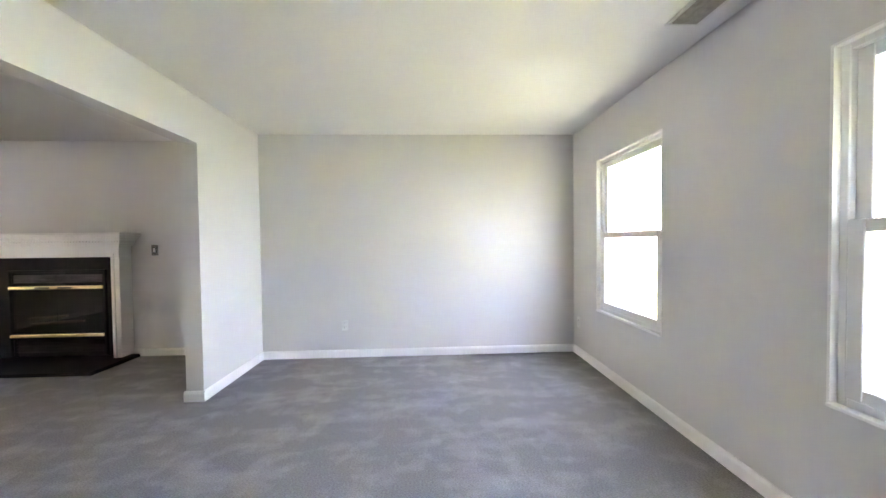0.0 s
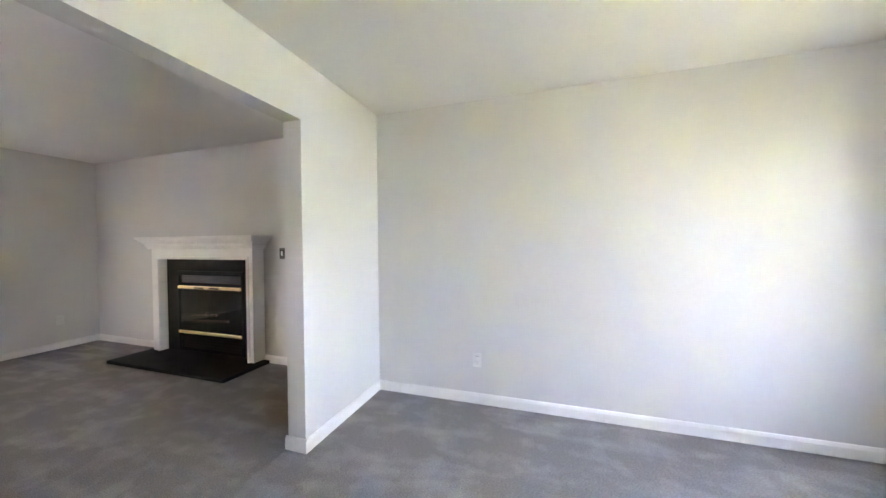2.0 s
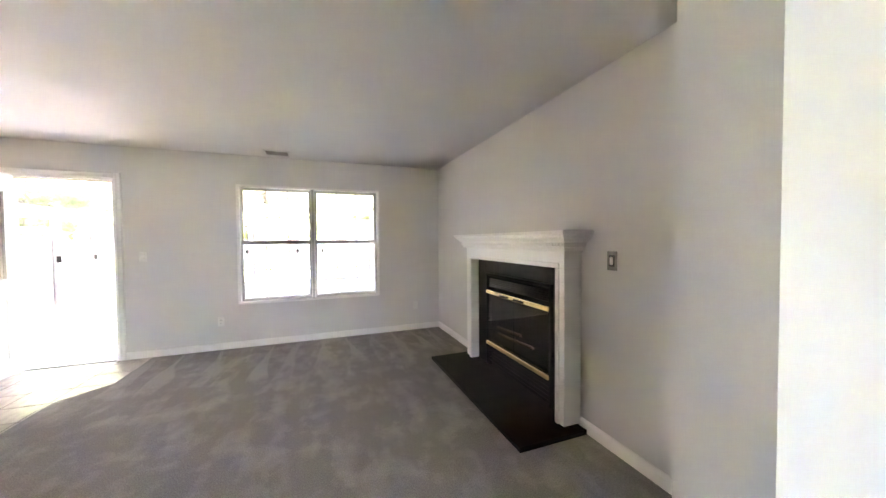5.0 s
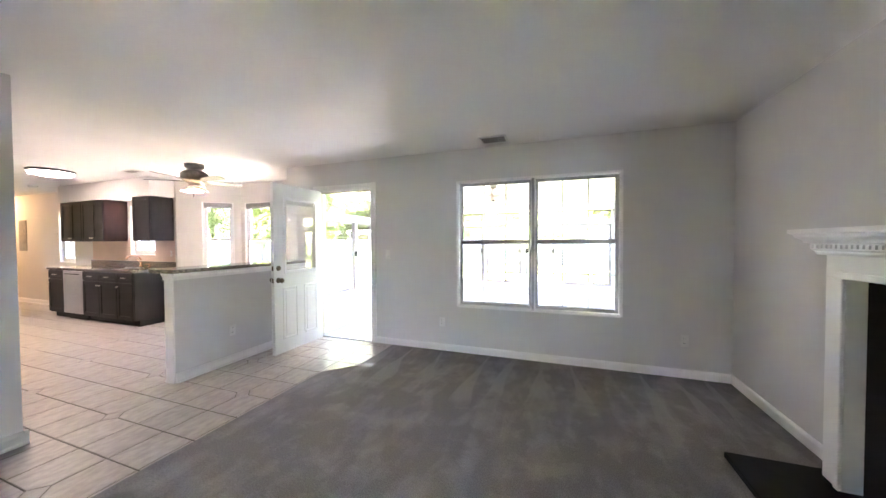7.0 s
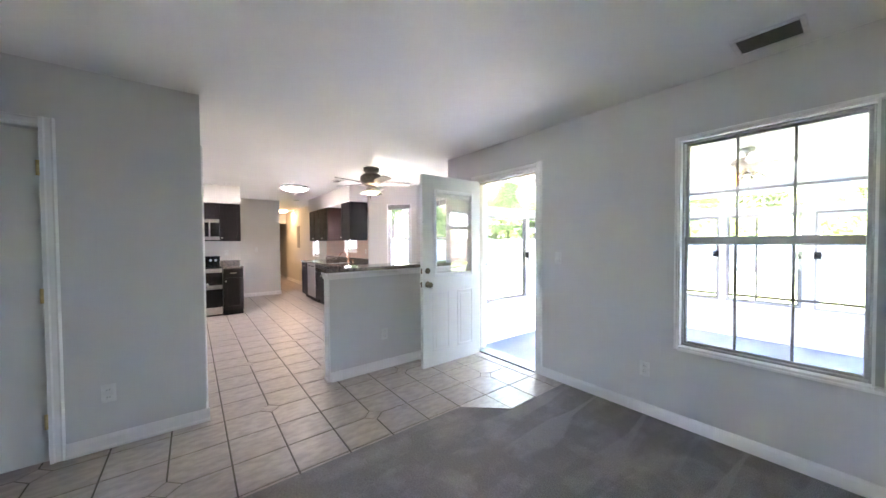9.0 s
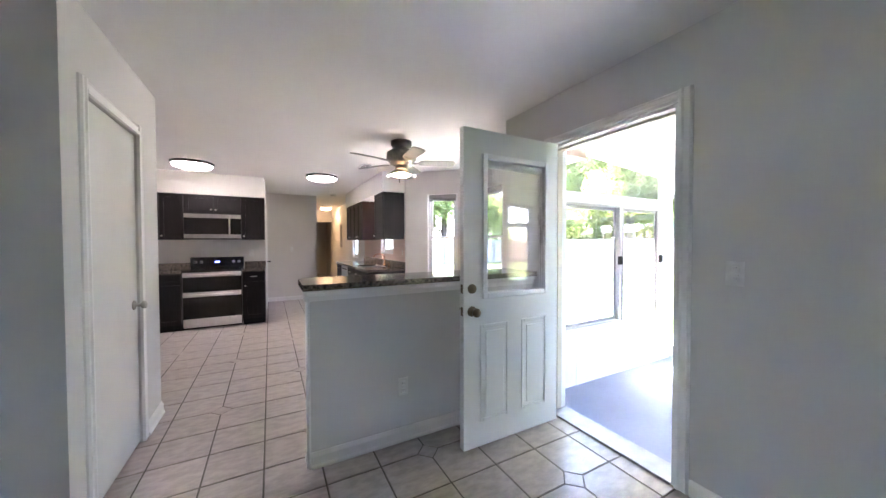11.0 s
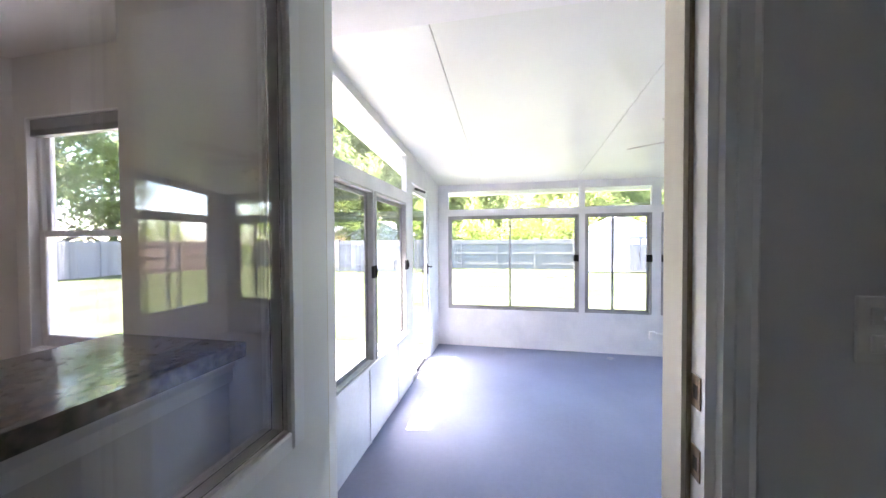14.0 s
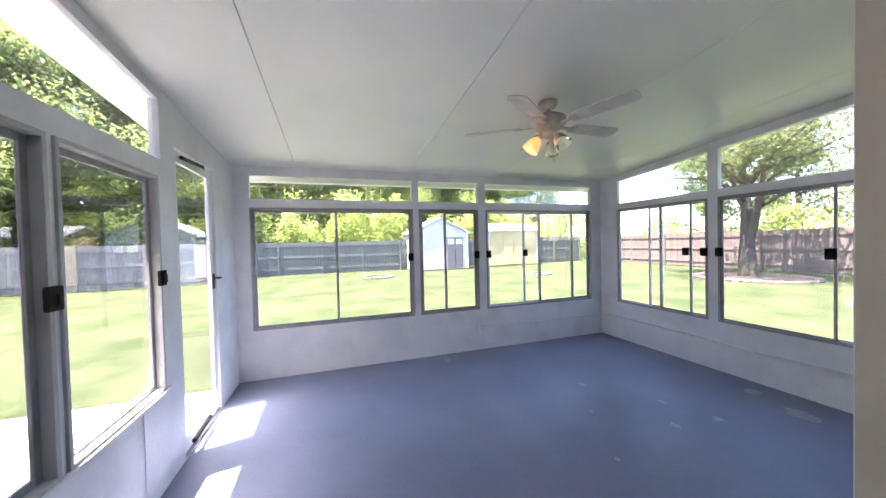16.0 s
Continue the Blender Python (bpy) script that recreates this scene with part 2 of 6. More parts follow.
CYAN = material("cyan_plastic", (0.10, 0.55, 0.58), 0.5, scale=10)
WIRE = material("black_wire", (0.03, 0.03, 0.03), 0.7, scale=10)
LOG = material("ceramic_log", (0.20, 0.14, 0.10), 0.9, second=(0.08, 0.06, 0.05), scale=12, bump=0.6)
PANE = glass("window_glass")
DARKGLASS = glass("firescreen_glass", (0.45, 0.43, 0.40))
FROST = glass("frosted_shade", (1.0, 0.93, 0.85), 0.35)
DOME = lamp_material("dome_diffuser", (1.0, 0.90, 0.82), 0.5)
BULBW = lamp_material("warm_bulb", (1.0, 0.72, 0.40), 0.45)
ORANGE = lamp_material("orange_lit_shade", (1.0, 0.30, 0.03), 0.15)
HALLGLOW = lamp_material("hall_diffuser", (1.0, 0.66, 0.34), 1.0)
BLUELED = lamp_material("blue_display", (0.1, 0.15, 1.0), 0.5)

# ---- building helpers ----
IDENT = Matrix.Identity(4)
PLACE = {}


def thing(name, loc, label="", category="", group="", kind=""):
    """An empty at the base of a thing; its parts go under it."""
    ob = new(name)
    ob.empty_display_size = 0.1
    ob.location = loc
    PLACE[ob] = Matrix.Translation(loc)
    return tagged(ob, label, category, group, kind)


def part(name, bm, mat, parent=None, label="", m=None, smooth=False, clear=False):
    """Links a bmesh, built in world metres (or moved there by m), as one mesh under parent."""
    if m is not None:
        bm.transform(m)
    if parent is not None:
        bm.transform(PLACE[parent].inverted())
    me = bpy.data.meshes.new(name)
    bm.to_mesh(me)
    bm.free()
    if smooth:
        for p in me.polygons:
            p.use_smooth = True
    me.materials.append(mat)
    ob = new(name, me)
    if parent is not None:
        ob.parent = parent
        PLACE[ob] = PLACE[parent]
    else:
        PLACE[ob] = IDENT
    if label:
        ob["label"] = label
    if clear:
        ob.visible_shadow = False
    return ob


def solid(name, bm, mat, label, category, kind="structure"):
    return tagged(part(name, bm, mat), label, category, "", kind)


def box(bm, x0, x1, y0, y1, z0, z1, bev=0.0, seg=2):
    vs = bmesh.ops.create_cube(bm, size=1)["verts"]
    for v in vs:
        v.co = Vector((x0 + (v.co.x + 0.5) * (x1 - x0), y0 + (v.co.y + 0.5) * (y1 - y0), z0 + (v.co.z + 0.5) * (z1 - z0)))
    if bev:
        es = list({e for v in vs for e in v.link_edges})
        bmesh.ops.bevel(bm, geom=es, offset=bev, segments=seg, affect="EDGES", profile=0.5)
    return bm


def B(x0, x1, y0, y1, z0, z1, bev=0.0, seg=2):
    return box(bmesh.new(), min(x0, x1), max(x0, x1), min(y0, y1), max(y0, y1), min(z0, z1), max(z0, z1), bev, seg)


def rod(bm, p0, p1, r0, r1=None, seg=12):
    p0, p1 = Vector(p0), Vector(p1)
    d = p1 - p0
    m = Matrix.Translation((p0 + p1) / 2) @ d.to_track_quat("Z", "Y").to_matrix().to_4x4()
    bmesh.ops.create_cone(bm, cap_ends=True, segments=seg, radius1=r0, radius2=r0 if r1 is None else r1, depth=d.length, matrix=m)
    return bm


def lathe(bm, prof, centre=(0, 0, 0), seg=28, m=IDENT):
    """Turns a profile of (radius, height) round the z axis."""
    rings = []
    for r, z in prof:
        rings.append([bm.verts.new(m @ (Vector(centre) + Vector((r * math.cos(2 * math.pi * k / seg), r * math.sin(2 * math.pi * k / seg), z)))) for k in range(seg)])
    for a, b in zip(rings, rings[1:]):
        for k in range(seg):
            bm.faces.new((a[k], a[(k + 1) % seg], b[(k + 1) % seg], b[k]))
    for ring, flip in ((rings[0], True), (rings[-1], False)):
        bm.faces.new(ring[::-1] if flip else ring)
    return bm


def sweep(bm, prof, p0, p1, out, up=(0, 0, 1)):
    """A moulding: the profile (distance out, height up) drawn from p0 to p1."""
    p0, p1, out, up = Vector(p0), Vector(p1), Vector(out), Vector(up)
    a = [bm.verts.new(p0 + out * d + up * h) for d, h in prof]
    b = [bm.verts.new(p1 + out * d + up * h) for d, h in prof]
    n = len(prof)
    for i in range(n):
        bm.faces.new((a[i], a[(i + 1) % n], b[(i + 1) % n], b[i]))
    bm.faces.new(a[::-1])
    bm.faces.new(b)
    bmesh.ops.recalc_face_normals(bm, faces=bm.faces)
    return bm


def prism(bm, pts, z0, z1):
    """A plan outline raised from z0 to z1."""
    a = [bm.verts.new((x, y, z0)) for x, y in pts]
    b = [bm.verts.new((x, y, z1)) for x, y in pts]
    n = len(pts)
    for i in range(n):
        bm.faces.new((a[i], a[(i + 1) % n], b[(i + 1) % n], b[i]))
    bm.faces.new(a[::-1])
    bm.faces.new(b)
    bmesh.ops.recalc_face_normals(bm, faces=bm.faces)
    return bm


def holed(bm, length, z0, z1, t0, t1, holes):
    """A wall along local x from 0 to length, thick from y t0 to t1, with holes (x0, x1, z0, z1)."""
    holes = sorted(holes)
    x = 0.0
    for a, b, c, d in holes:
        if a > x:
            box(bm, x, a, t0, t1, z0, z1)
        if c > z0:
            box(bm, a, b, t0, t1, z0, c)
        if d < z1:
            box(bm, a, b, t0, t1, d, z1)
        x = b
    if x < length:
        box(bm, x, length, t0, t1, z0, z1)
    return bm


BASE = [(0, 0), (0.014, 0), (0.014, 0.062), (0.010, 0.074), (0.006, 0.082), (0, 0.085)]


def facing(x, y, z, deg):
    return pose(x, y, z, 0, 0, deg)


# ---- the shell of the house ----
CEILING, NORTH, EAST, WEST = 2.44, 4.03, 2.757, -5.2
FAMN = 4.25
solid("ceiling", B(-6.12, 2.907, -13.9, 4.36, CEILING, 2.60), CEIL, "smooth white painted drywall ceiling", "ceiling")

# north wall, behind the fireplace and the living room
solid("wall_north", B(-5.35, -0.77, FAMN, 4.36, -0.3, 2.44), WALL, "light grey painted drywall wall behind the fireplace", "wall")
solid("wall_north_living", B(-0.77, 2.907, NORTH, 4.36, -0.3, 2.44), WALL, "light grey painted drywall wall", "wall")

# east wall with two windows
W_E = [(2.635, 3.520), (0.80, 1.686)]
EZ0, EZ1 = 0.580, 2.026
bm = holed(bmesh.new(), NORTH + 2.6, -0.3, CEILING, -0.15, 0.0, [(a + 2.6, b + 2.6, EZ0, EZ1) for a, b in W_E])
solid("wall_east", (bm.transform(facing(EAST, -2.6, 0, 90)), bm)[1], WALL, "light grey painted drywall wall with two windows", "wall")
solid("wall_south", B(-0.70, 2.907, -2.75, -2.6, -0.3, CEILING), WALL, "light grey painted drywall wall", "wall")

# wall and header between the living and the family room
bm = holed(bmesh.new(), FAMN + 2.6, 0, CEILING, 0, 0.135, [(3.2, 5.70, 0, 2.068)])
solid("wall_divider", (bm.transform(facing(-0.70, -2.6, 0, 90)), bm)[1], WALL, "light grey wall stub and header round a wide opening", "wall")

# west wall with the porch door and the twin window
D0, D1, DZ = -0.520, 0.370, 2.066
F0, F1, FZ0, FZ1 = 1.577, 3.314, 0.578, 2.046
bm = holed(bmesh.new(), FAMN + 1.06, -0.5, CEILING, 0, 0.15, [(D0 + 1.06, D1 + 1.06, -0.5, DZ), (F0 + 1.06, F1 + 1.06, FZ0, FZ1)])
solid("wall_west", (bm.transform(facing(WEST, -1.06, 0, 90)), bm)[1], WALL, "light grey painted wall with a door and a window", "wall")
solid("porch_step", B(-5.35, -5.2, D0, D1, -0.5, -0.012), CONCRETE, "plain sill block under the porch door", "door sill")

# closet block between the family room and the kitchen
CY, CX = -0.64, -2.51
solid("wall_closet_front", (lambda b: (b.transform(facing(CX, CY, 0, 0)), b)[1])(holed(bmesh.new(), 1.67, 0, CEILING, -0.11, 0, [(0.775, 1.535, 0, 2.04)])), WALL, "grey painted closet wall with a white door", "wall")
solid("wall_closet_side", (lambda b: (b.transform(facing(CX, CY - 0.11, 0, -90)), b)[1])(holed(bmesh.new(), 1.2, 0, CEILING, 0, 0.11, [(0.10, 0.78, 0, 2.04)])), WALL, "grey painted closet side wall", "wall")
solid("wall_closet_back", B(CX + 0.11, -0.84, -1.95, -1.84, 0, CEILING), KWALL, "plain painted wall", "wall")
solid("wall_kitchen_east", B(-0.95, -0.84, -5.5, -1.95, 0, CEILING), KWALL, "plain painted kitchen wall", "wall")
solid("wall_kitchen_south", B(-3.21, -0.84, -5.52, -5.40, 0, CEILING), KWALL, "off-white kitchen wall behind the range", "wall")
solid("wall_pantry_side", B(-3.21, -3.10, -6.97, -5.52, 0, CEILING), KWALL, "off-white painted wall", "wall")
solid("wall_pantry", B(-4.27, -3.10, -7.09, -6.97, 0, CEILING), KWALL, "off-white painted wall at the kitchen's end", "wall")
solid("wall_hall", B(-4.27, -4.16, -10.6, -7.09, 0, CEILING), KWALL, "off-white hallway wall", "wall")
bm = holed(bmesh.new(), 1.6, 0, CEILING, -0.12, 0, [(0.35, 1.08, 0, 2.04)])
solid("wall_hall_end", (bm.transform(facing(-5.55, -10.6, 0, 0)), bm)[1], KWALL, "off-white wall at the hall's end with a dark doorway", "wall")
solid("wall_far_room", B(-6.0, -3.9, -13.9, -13.78, -0.4, CEILING), KWALL, "plain wall of a dark room", "wall")
solid("wall_far_room_side", B(-4.0, -3.88, -13.78, -10.72, -0.4, CEILING), KWALL, "plain wall of a dark room", "wall")
solid("wall_far_room_west", B(-5.6, -5.48, -13.78, -10.72, -0.4, CEILING), KWALL, "plain wall of a dark room", "wall")
SINKWIN = (-4.86, -4.14, 1.13, 2.05)
BACKWIN = (-7.35, -6.75, 0.95, 2.03)
bm = holed(bmesh.new(), 7.04, -0.5, CEILING, 0, 0.15, [(SINKWIN[0] + 10.6, SINKWIN[1] + 10.6, SINKWIN[2], SINKWIN[3]), (BACKWIN[0] + 10.6, BACKWIN[1] + 10.6, BACKWIN[2], BACKWIN[3])])
solid("wall_kitchen_west", (bm.transform(facing(WEST, -10.6, 0, 90)), bm)[1], KWALL, "off-white kitchen wall with a small window", "wall")
solid("soffit", B(WEST, -4.83, -6.36, -3.6, 2.13, CEILING), KWALL, "boxed white soffit above the wall cabinets", "soffit")
solid("soffit_range", B(-3.2, -0.95, -5.4, -5.03, 2.10, CEILING), KWALL, "boxed white soffit above the range cabinets", "soffit")

# bay of the breakfast nook: three faces with a window each
BAY = [((-5.2, -1.06), (-5.9, -1.76)), ((-5.9, -1.76), (-5.9, -2.90)), ((-5.9, -2.90), (-5.2, -3.56))]
BAYWIN = [(0.195, 0.60), (0.22, 0.82), (0.11, 0.49)]
BAYZ0, BAYZ1 = 0.72, 2.08
BAYM = []
for i, ((ax, ay), (bx, by)) in enumerate(BAY):
    ln_ = math.hypot(bx - ax, by - ay)
    ang = math.degrees(math.atan2(by - ay, bx - ax))
    mm = facing(ax, ay, 0, ang)
    c0, wdt = BAYWIN[i]
    bm = holed(bmesh.new(), ln_, -0.5, CEILING, -0.12, 0, [(c0, c0 + wdt, BAYZ0, BAYZ1)])
    bm.transform(mm)
    solid("wall_bay_%d" % (i + 1), bm, KWALL, "white painted face of a bay with a window", "wall")
    BAYM.append((mm @ Matrix.Translation((c0, 0, 0)), wdt))

# floors
solid("slab", B(-5.349, 2.907, -13.9, 4.36, -0.5, -0.02), CONCRETE, "concrete floor slab", "slab")
solid("slab_bay", prism(bmesh.new(), [(-5.35, -1.1), (-5.35, -3.6), (-6.0, -2.95), (-6.0, -1.7)], -0.5, -0.02), CONCRETE, "concrete slab under the bay", "slab")
TY = 0.405
solid("carpet_living", B(-0.835, EAST, -2.6, NORTH, -0.019, 0.0), CARPET, "grey cut-pile carpet with vacuum marks", "carpet")
bm = prism(bmesh.new(), [(-0.836, TY), (-0.836, FAMN), (WEST, FAMN), (WEST, 0.675), (-4.42, 0.675), (-4.15, TY)], -0.019, 0.0)
solid("carpet_family", bm, CARPET, "grey cut-pile carpet with vacuum marks", "carpet")

# baseboards
bm = bmesh.new()
for p0, p1, o in (((-0.70, NORTH, 0), (EAST, NORTH, 0), (0, -1, 0)), ((EAST, NORTH, 0), (EAST, -2.6, 0), (-1, 0, 0)), ((-0.70, 3.10, 0), (-0.70, NORTH, 0), (1, 0, 0)),
                  ((-0.849, 3.10, 0), (-0.686, 3.10, 0), (0, -1, 0)), ((-0.835, 3.10, 0), (-0.835, FAMN, 0), (-1, 0, 0)),
                  ((-2.243, FAMN, 0), (-0.835, FAMN, 0), (0, -1, 0)), ((WEST, FAMN, 0), (-3.85, FAMN, 0), (0, -1, 0)),
                  ((WEST, D1 + 0.07, 0), (WEST, FAMN, 0), (1, 0, 0)), ((-0.70, -2.6, 0), (-0.70, 0.6, 0), (1, 0, 0))):
    sweep(bm, BASE, p0, p1, o)
solid("baseboard", bm, TRIM, "white painted wooden baseboard", "baseboard")
BASE2 = [(0, 0), (0.022, 0), (0.022, 0.012), (0.014, 0.024), (0.014, 0.068), (0.009, 0.080), (0.005, 0.090), (0, 0.092)]
bm = bmesh.new()
for p0, p1, o in (((-3.475, -0.72, 0), (WEST, -0.72, 0), (0, 1, 0)), ((CX - 0.022, CY, 0), (-1.801, CY, 0), (0, 1, 0)), ((CX, CY + 0.014, 0), (CX, -0.78, 0), (-1, 0, 0)), ((CX, -1.60, 0), (CX, -1.95, 0), (-1, 0, 0)),
                  ((-3.475, -0.72, 0), (-3.475, -0.84, 0), (1, 0, 0)), ((-3.21, -6.97, 0), (-4.27, -6.97, 0), (0, 1, 0)), ((-4.27, -6.97, 0), (-4.27, -10.6, 0), (-1, 0, 0)), ((WEST, -10.6, 0), (WEST, -6.2, 0), (1, 0, 0))):
    sweep(bm, BASE2, p0, p1, o)
solid("baseboard_kitchen", bm, TRIM, "white painted wooden baseboard", "baseboard")


# ---- windows and doors of the house ----
def double_hung(name, m, w, z0, z1, thick, label, meeting=None, grid=None, blind=False, back=0.045, slim=False, stile=0.036):
    """A hung window: local x along the wall, y into the room. m puts its left jamb on the wall's inner face."""
    root = thing(name, m.to_translation() + Vector((0, 0, z0)), label, "window", "", "structure")
    h = z1 - z0
    mid = meeting if meeting else z0 + h * 0.5
    d0, d1 = -thick + 0.02, -back
    bm = bmesh.new()
    f = 0.018 if slim else 0.038
    bar = ALUF if slim else VINYL
    for a, b, c, d in ((0, f, z0, z1), (w - f, w, z0, z1), (f, w - f, z1 - f, z1), (f, w - f, z0, z0 + f)):
        box(bm, a, b, d0, d1, c, d, 0.004, 1)
    part("window_frame", bm, bar, root, m=m)
    s = 0.018 if slim else stile
    for nm, a, b, y0, y1 in (("upper_sash", mid - (0.028 if slim else stile / 2), z1 - f, d0 + 0.012, d0 + 0.04), ("lower_sash", z0 + f, mid + (0.028 if slim else stile / 2), d0 + 0.043, d0 + 0.071)):
        bm = bmesh.new()
        top, low = (s, 0.050 if slim else s) if nm == "upper_sash" else (0.050 if slim else s, s)
        for q in ((f, f + s, a, b), (w - f - s, w - f, a, b), (f + s, w - f - s, b - top, b), (f + s, w - f - s, a, a + low)):
            box(bm, q[0], q[1], y0, y1, q[2], q[3], 0.004, 1)
        sash = part(nm, bm, bar, root, m=m)
        part("pane", B(f + s, w - f - s, (y0 + y1) / 2 - 0.002, (y0 + y1) / 2 + 0.002, a + s, b - s), PANE, sash, m=m, clear=True)
        if grid:
            bm = bmesh.new()
            gx, gz = grid
            for i in range(1, gx):
                x = f + s + (w - 2 * f - 2 * s) * i / gx
                box(bm, x - 0.007, x + 0.007, (y0 + y1) / 2 + 0.004, (y0 + y1) / 2 + 0.010, a + s, b - s)
            for j in range(1, gz):
                z = a + s + (b - a - 2 * s) * j / gz
                box(bm, f + s, w - f - s, (y0 + y1) / 2 + 0.0045, (y0 + y1) / 2 + 0.0095, z - 0.007, z + 0.007)
            part("grid_bars", bm, bar, sash, m=m)
    part("window_sill", B(0.001, w - 0.001, d1, 0.012, z0 - 0.012, z0 + 0.004, 0.003, 1), TRIM, root, m=m)
    bm = bmesh.new()
    for q in ((-0.001, 0.010, z0, z1), (w - 0.010, w + 0.001, z0, z1), (0.010, w - 0.010, z1 - 0.010, z1 + 0.001)):
        box(bm, q[0], q[1], d1, 0.004, q[2], q[3])
    part("jamb_liner", bm, TRIM, root, m=m)
    if blind:
        bm = B(0.03, w - 0.03, d1 + 0.004, d1 + 0.038, z1 - 0.075, z1 - 0.012, 0.004, 1)
        for i in range(6):
            box(bm, 0.034, w - 0.034, d1 + 0.002, d1 + 0.040, z1 - 0.11 + i * 0.006, z1 - 0.107 + i * 0.006)
        part("raised_blind", bm, ALU, root, "grey mini blind pulled up", m=m)
    return root


for i, (a, b) in enumerate(W_E):
    double_hung("window_%d" % (i + 1), facing(EAST, a, 0, 90), b - a, EZ0, EZ1, 0.115, "white vinyl double-hung window in a plain reveal", back=0.030, stile=0.052)
mid = (F0 + F1) / 2
double_hung("window_3", facing(WEST, mid - 0.016, 0, -90), mid - 0.016 - F0, FZ0, FZ1, 0.15, "white hung window with thin grid bars", meeting=1.335, grid=(3, 2), slim=True)
double_hung("window_4", facing(WEST, F1, 0, -90), F1 - mid - 0.016, FZ0, FZ1, 0.15, "white hung window with thin grid bars", meeting=1.335, grid=(3, 2), slim=True)
solid("window_mullion", B(WEST - 0.14, WEST - 0.035, mid - 0.016, mid + 0.016, FZ0, FZ1), ALUF, "white mullion between twin windows", "mullion")
bm = bmesh.new()
for q in ((F0 - 0.022, F0, FZ0 - 0.022, FZ1 + 0.022), (F1, F1 + 0.022, FZ0 - 0.022, FZ1 + 0.022), (F0, F1, FZ1, FZ1 + 0.022), (F0, F1, FZ0 - 0.03, FZ0 - 0.012)):
    box(bm, WEST, WEST + 0.012, q[0], q[1], q[2], q[3], 0.003, 1)
solid("trim_window", bm, TRIM, "narrow white window trim", "trim")
for i, (mm, wdt) in enumerate(BAYM):
    double_hung("window_%d" % (5 + i), mm, wdt, BAYZ0, BAYZ1, 0.12, "white double-hung bay window with a raised blind", blind=True, back=0.04)
double_hung("window_8", facing(WEST, SINKWIN[1], 0, -90), SINKWIN[1] - SINKWIN[0], SINKWIN[2], SINKWIN[3], 0.15, "small white window above the sink", back=0.05)
double_hung("window_9", facing(WEST, BACKWIN[1], 0, -90), BACKWIN[1] - BACKWIN[0], BACKWIN[2], BACKWIN[3], 0.15, "white window beside the hall", blind=True, back=0.05)

CASING = [(0, 0), (0.016, 0.002), (0.018, 0.018), (0.012, 0.026), (0.012, 0.048), (0.016, 0.056), (0.008, 0.064), (0, 0.066)]


def casing(bm, m, w, h, z0=0.0):
    """Door casing round an opening: local x along the wall from 0 to w, y into the room."""
    def pt(x, z):
        return m @ Vector((x, 0, z))
    out = m.to_3x3() @ Vector((0, 1, 0))
    ax = m.to_3x3() @ Vector((1, 0, 0))
    sweep(bm, CASING, pt(0, z0), pt(0, h + 0.066), out, -ax)
    sweep(bm, CASING, pt(w, z0), pt(w, h + 0.066), out, ax)
    sweep(bm, CASING, pt(0, h), pt(w, h), out, (0, 0, 1))
    return bm


# porch door, swung open into the room
door = thing("door_1", (-5.15, D0, 0), "white half-glazed panel door standing open", "door", "", "structure")
HX, LX, DY0, DY1 = -5.145, -4.335, -0.448, -0.404
GX0, GX1, GZ0, GZ1 = -5.010, -4.510, 1.0, 1.860
bm = bmesh.new()
for q in ((HX, LX, 0.012, GZ0 - 0.03), (HX, LX, GZ1 + 0.03, 2.045), (HX, GX0 - 0.03, GZ0 - 0.03, GZ1 + 0.03), (GX1 + 0.03, LX, GZ0 - 0.03, GZ1 + 0.03)):
    box(bm, q[0], q[1], DY0, DY1, q[2], q[3])
leaf = part("door_leaf", bm, DOORP, door)
for x0, x1 in ((-5.035, -4.80), (-4.69, -4.455)):
    for ys, sg in ((DY1, 1), (DY0, -1)):
        bm = bmesh.new()
        a, b = sorted((ys, ys + sg * 0.007))
        for q in ((x0, x0 + 0.022, 0.17, 0.80), (x1 - 0.022, x1, 0.17, 0.80), (x0 + 0.022, x1 - 0.022, 0.778, 0.80), (x0 + 0.022, x1 - 0.022, 0.17, 0.192)):
            box(bm, q[0], q[1], a, b, q[2], q[3], 0.003, 1)
        a, b = sorted((ys, ys + sg * 0.006))
        box(bm, x0 + 0.045, x1 - 0.045, a, b, 0.215, 0.755, 0.0025, 1)
        part("raised_panel", bm, DOORP, door)
for ys, sg in ((DY1, 1), (DY0, -1)):
    bm = bmesh.new()
    a, b = sorted((ys - sg * 0.002, ys + sg * 0.013))
    for q in ((GX0 - 0.035, GX0, GZ0 - 0.035, GZ1 + 0.035), (GX1, GX1 + 0.035, GZ0 - 0.035, GZ1 + 0.035), (GX0, GX1, GZ1, GZ1 + 0.035), (GX0, GX1, GZ0 - 0.035, GZ0)):
        box(bm, q[0], q[1], a, b, q[2], q[3], 0.004, 1)
    part("glazing_frame", bm, VINYL, door)
bm = bmesh.new()
for q in ((GX0 - 0.030, GX0 - 0.001, GZ0 - 0.030, GZ1 + 0.030), (GX1 + 0.001, GX1 + 0.030, GZ0 - 0.030, GZ1 + 0.030), (GX0 - 0.001, GX1 + 0.001, GZ1 + 0.001, GZ1 + 0.030), (GX0 - 0.001, GX1 + 0.001, GZ0 - 0.030, GZ0 - 0.001)):
    box(bm, q[0], q[1], DY0 + 0.002, DY1 - 0.002, q[2], q[3])
part("glazing_spacer", bm, VINYL, door)
part("door_pane", B(GX0, GX1, -0.4155, -0.4115, GZ0, GZ1), PANE, door, clear=True)
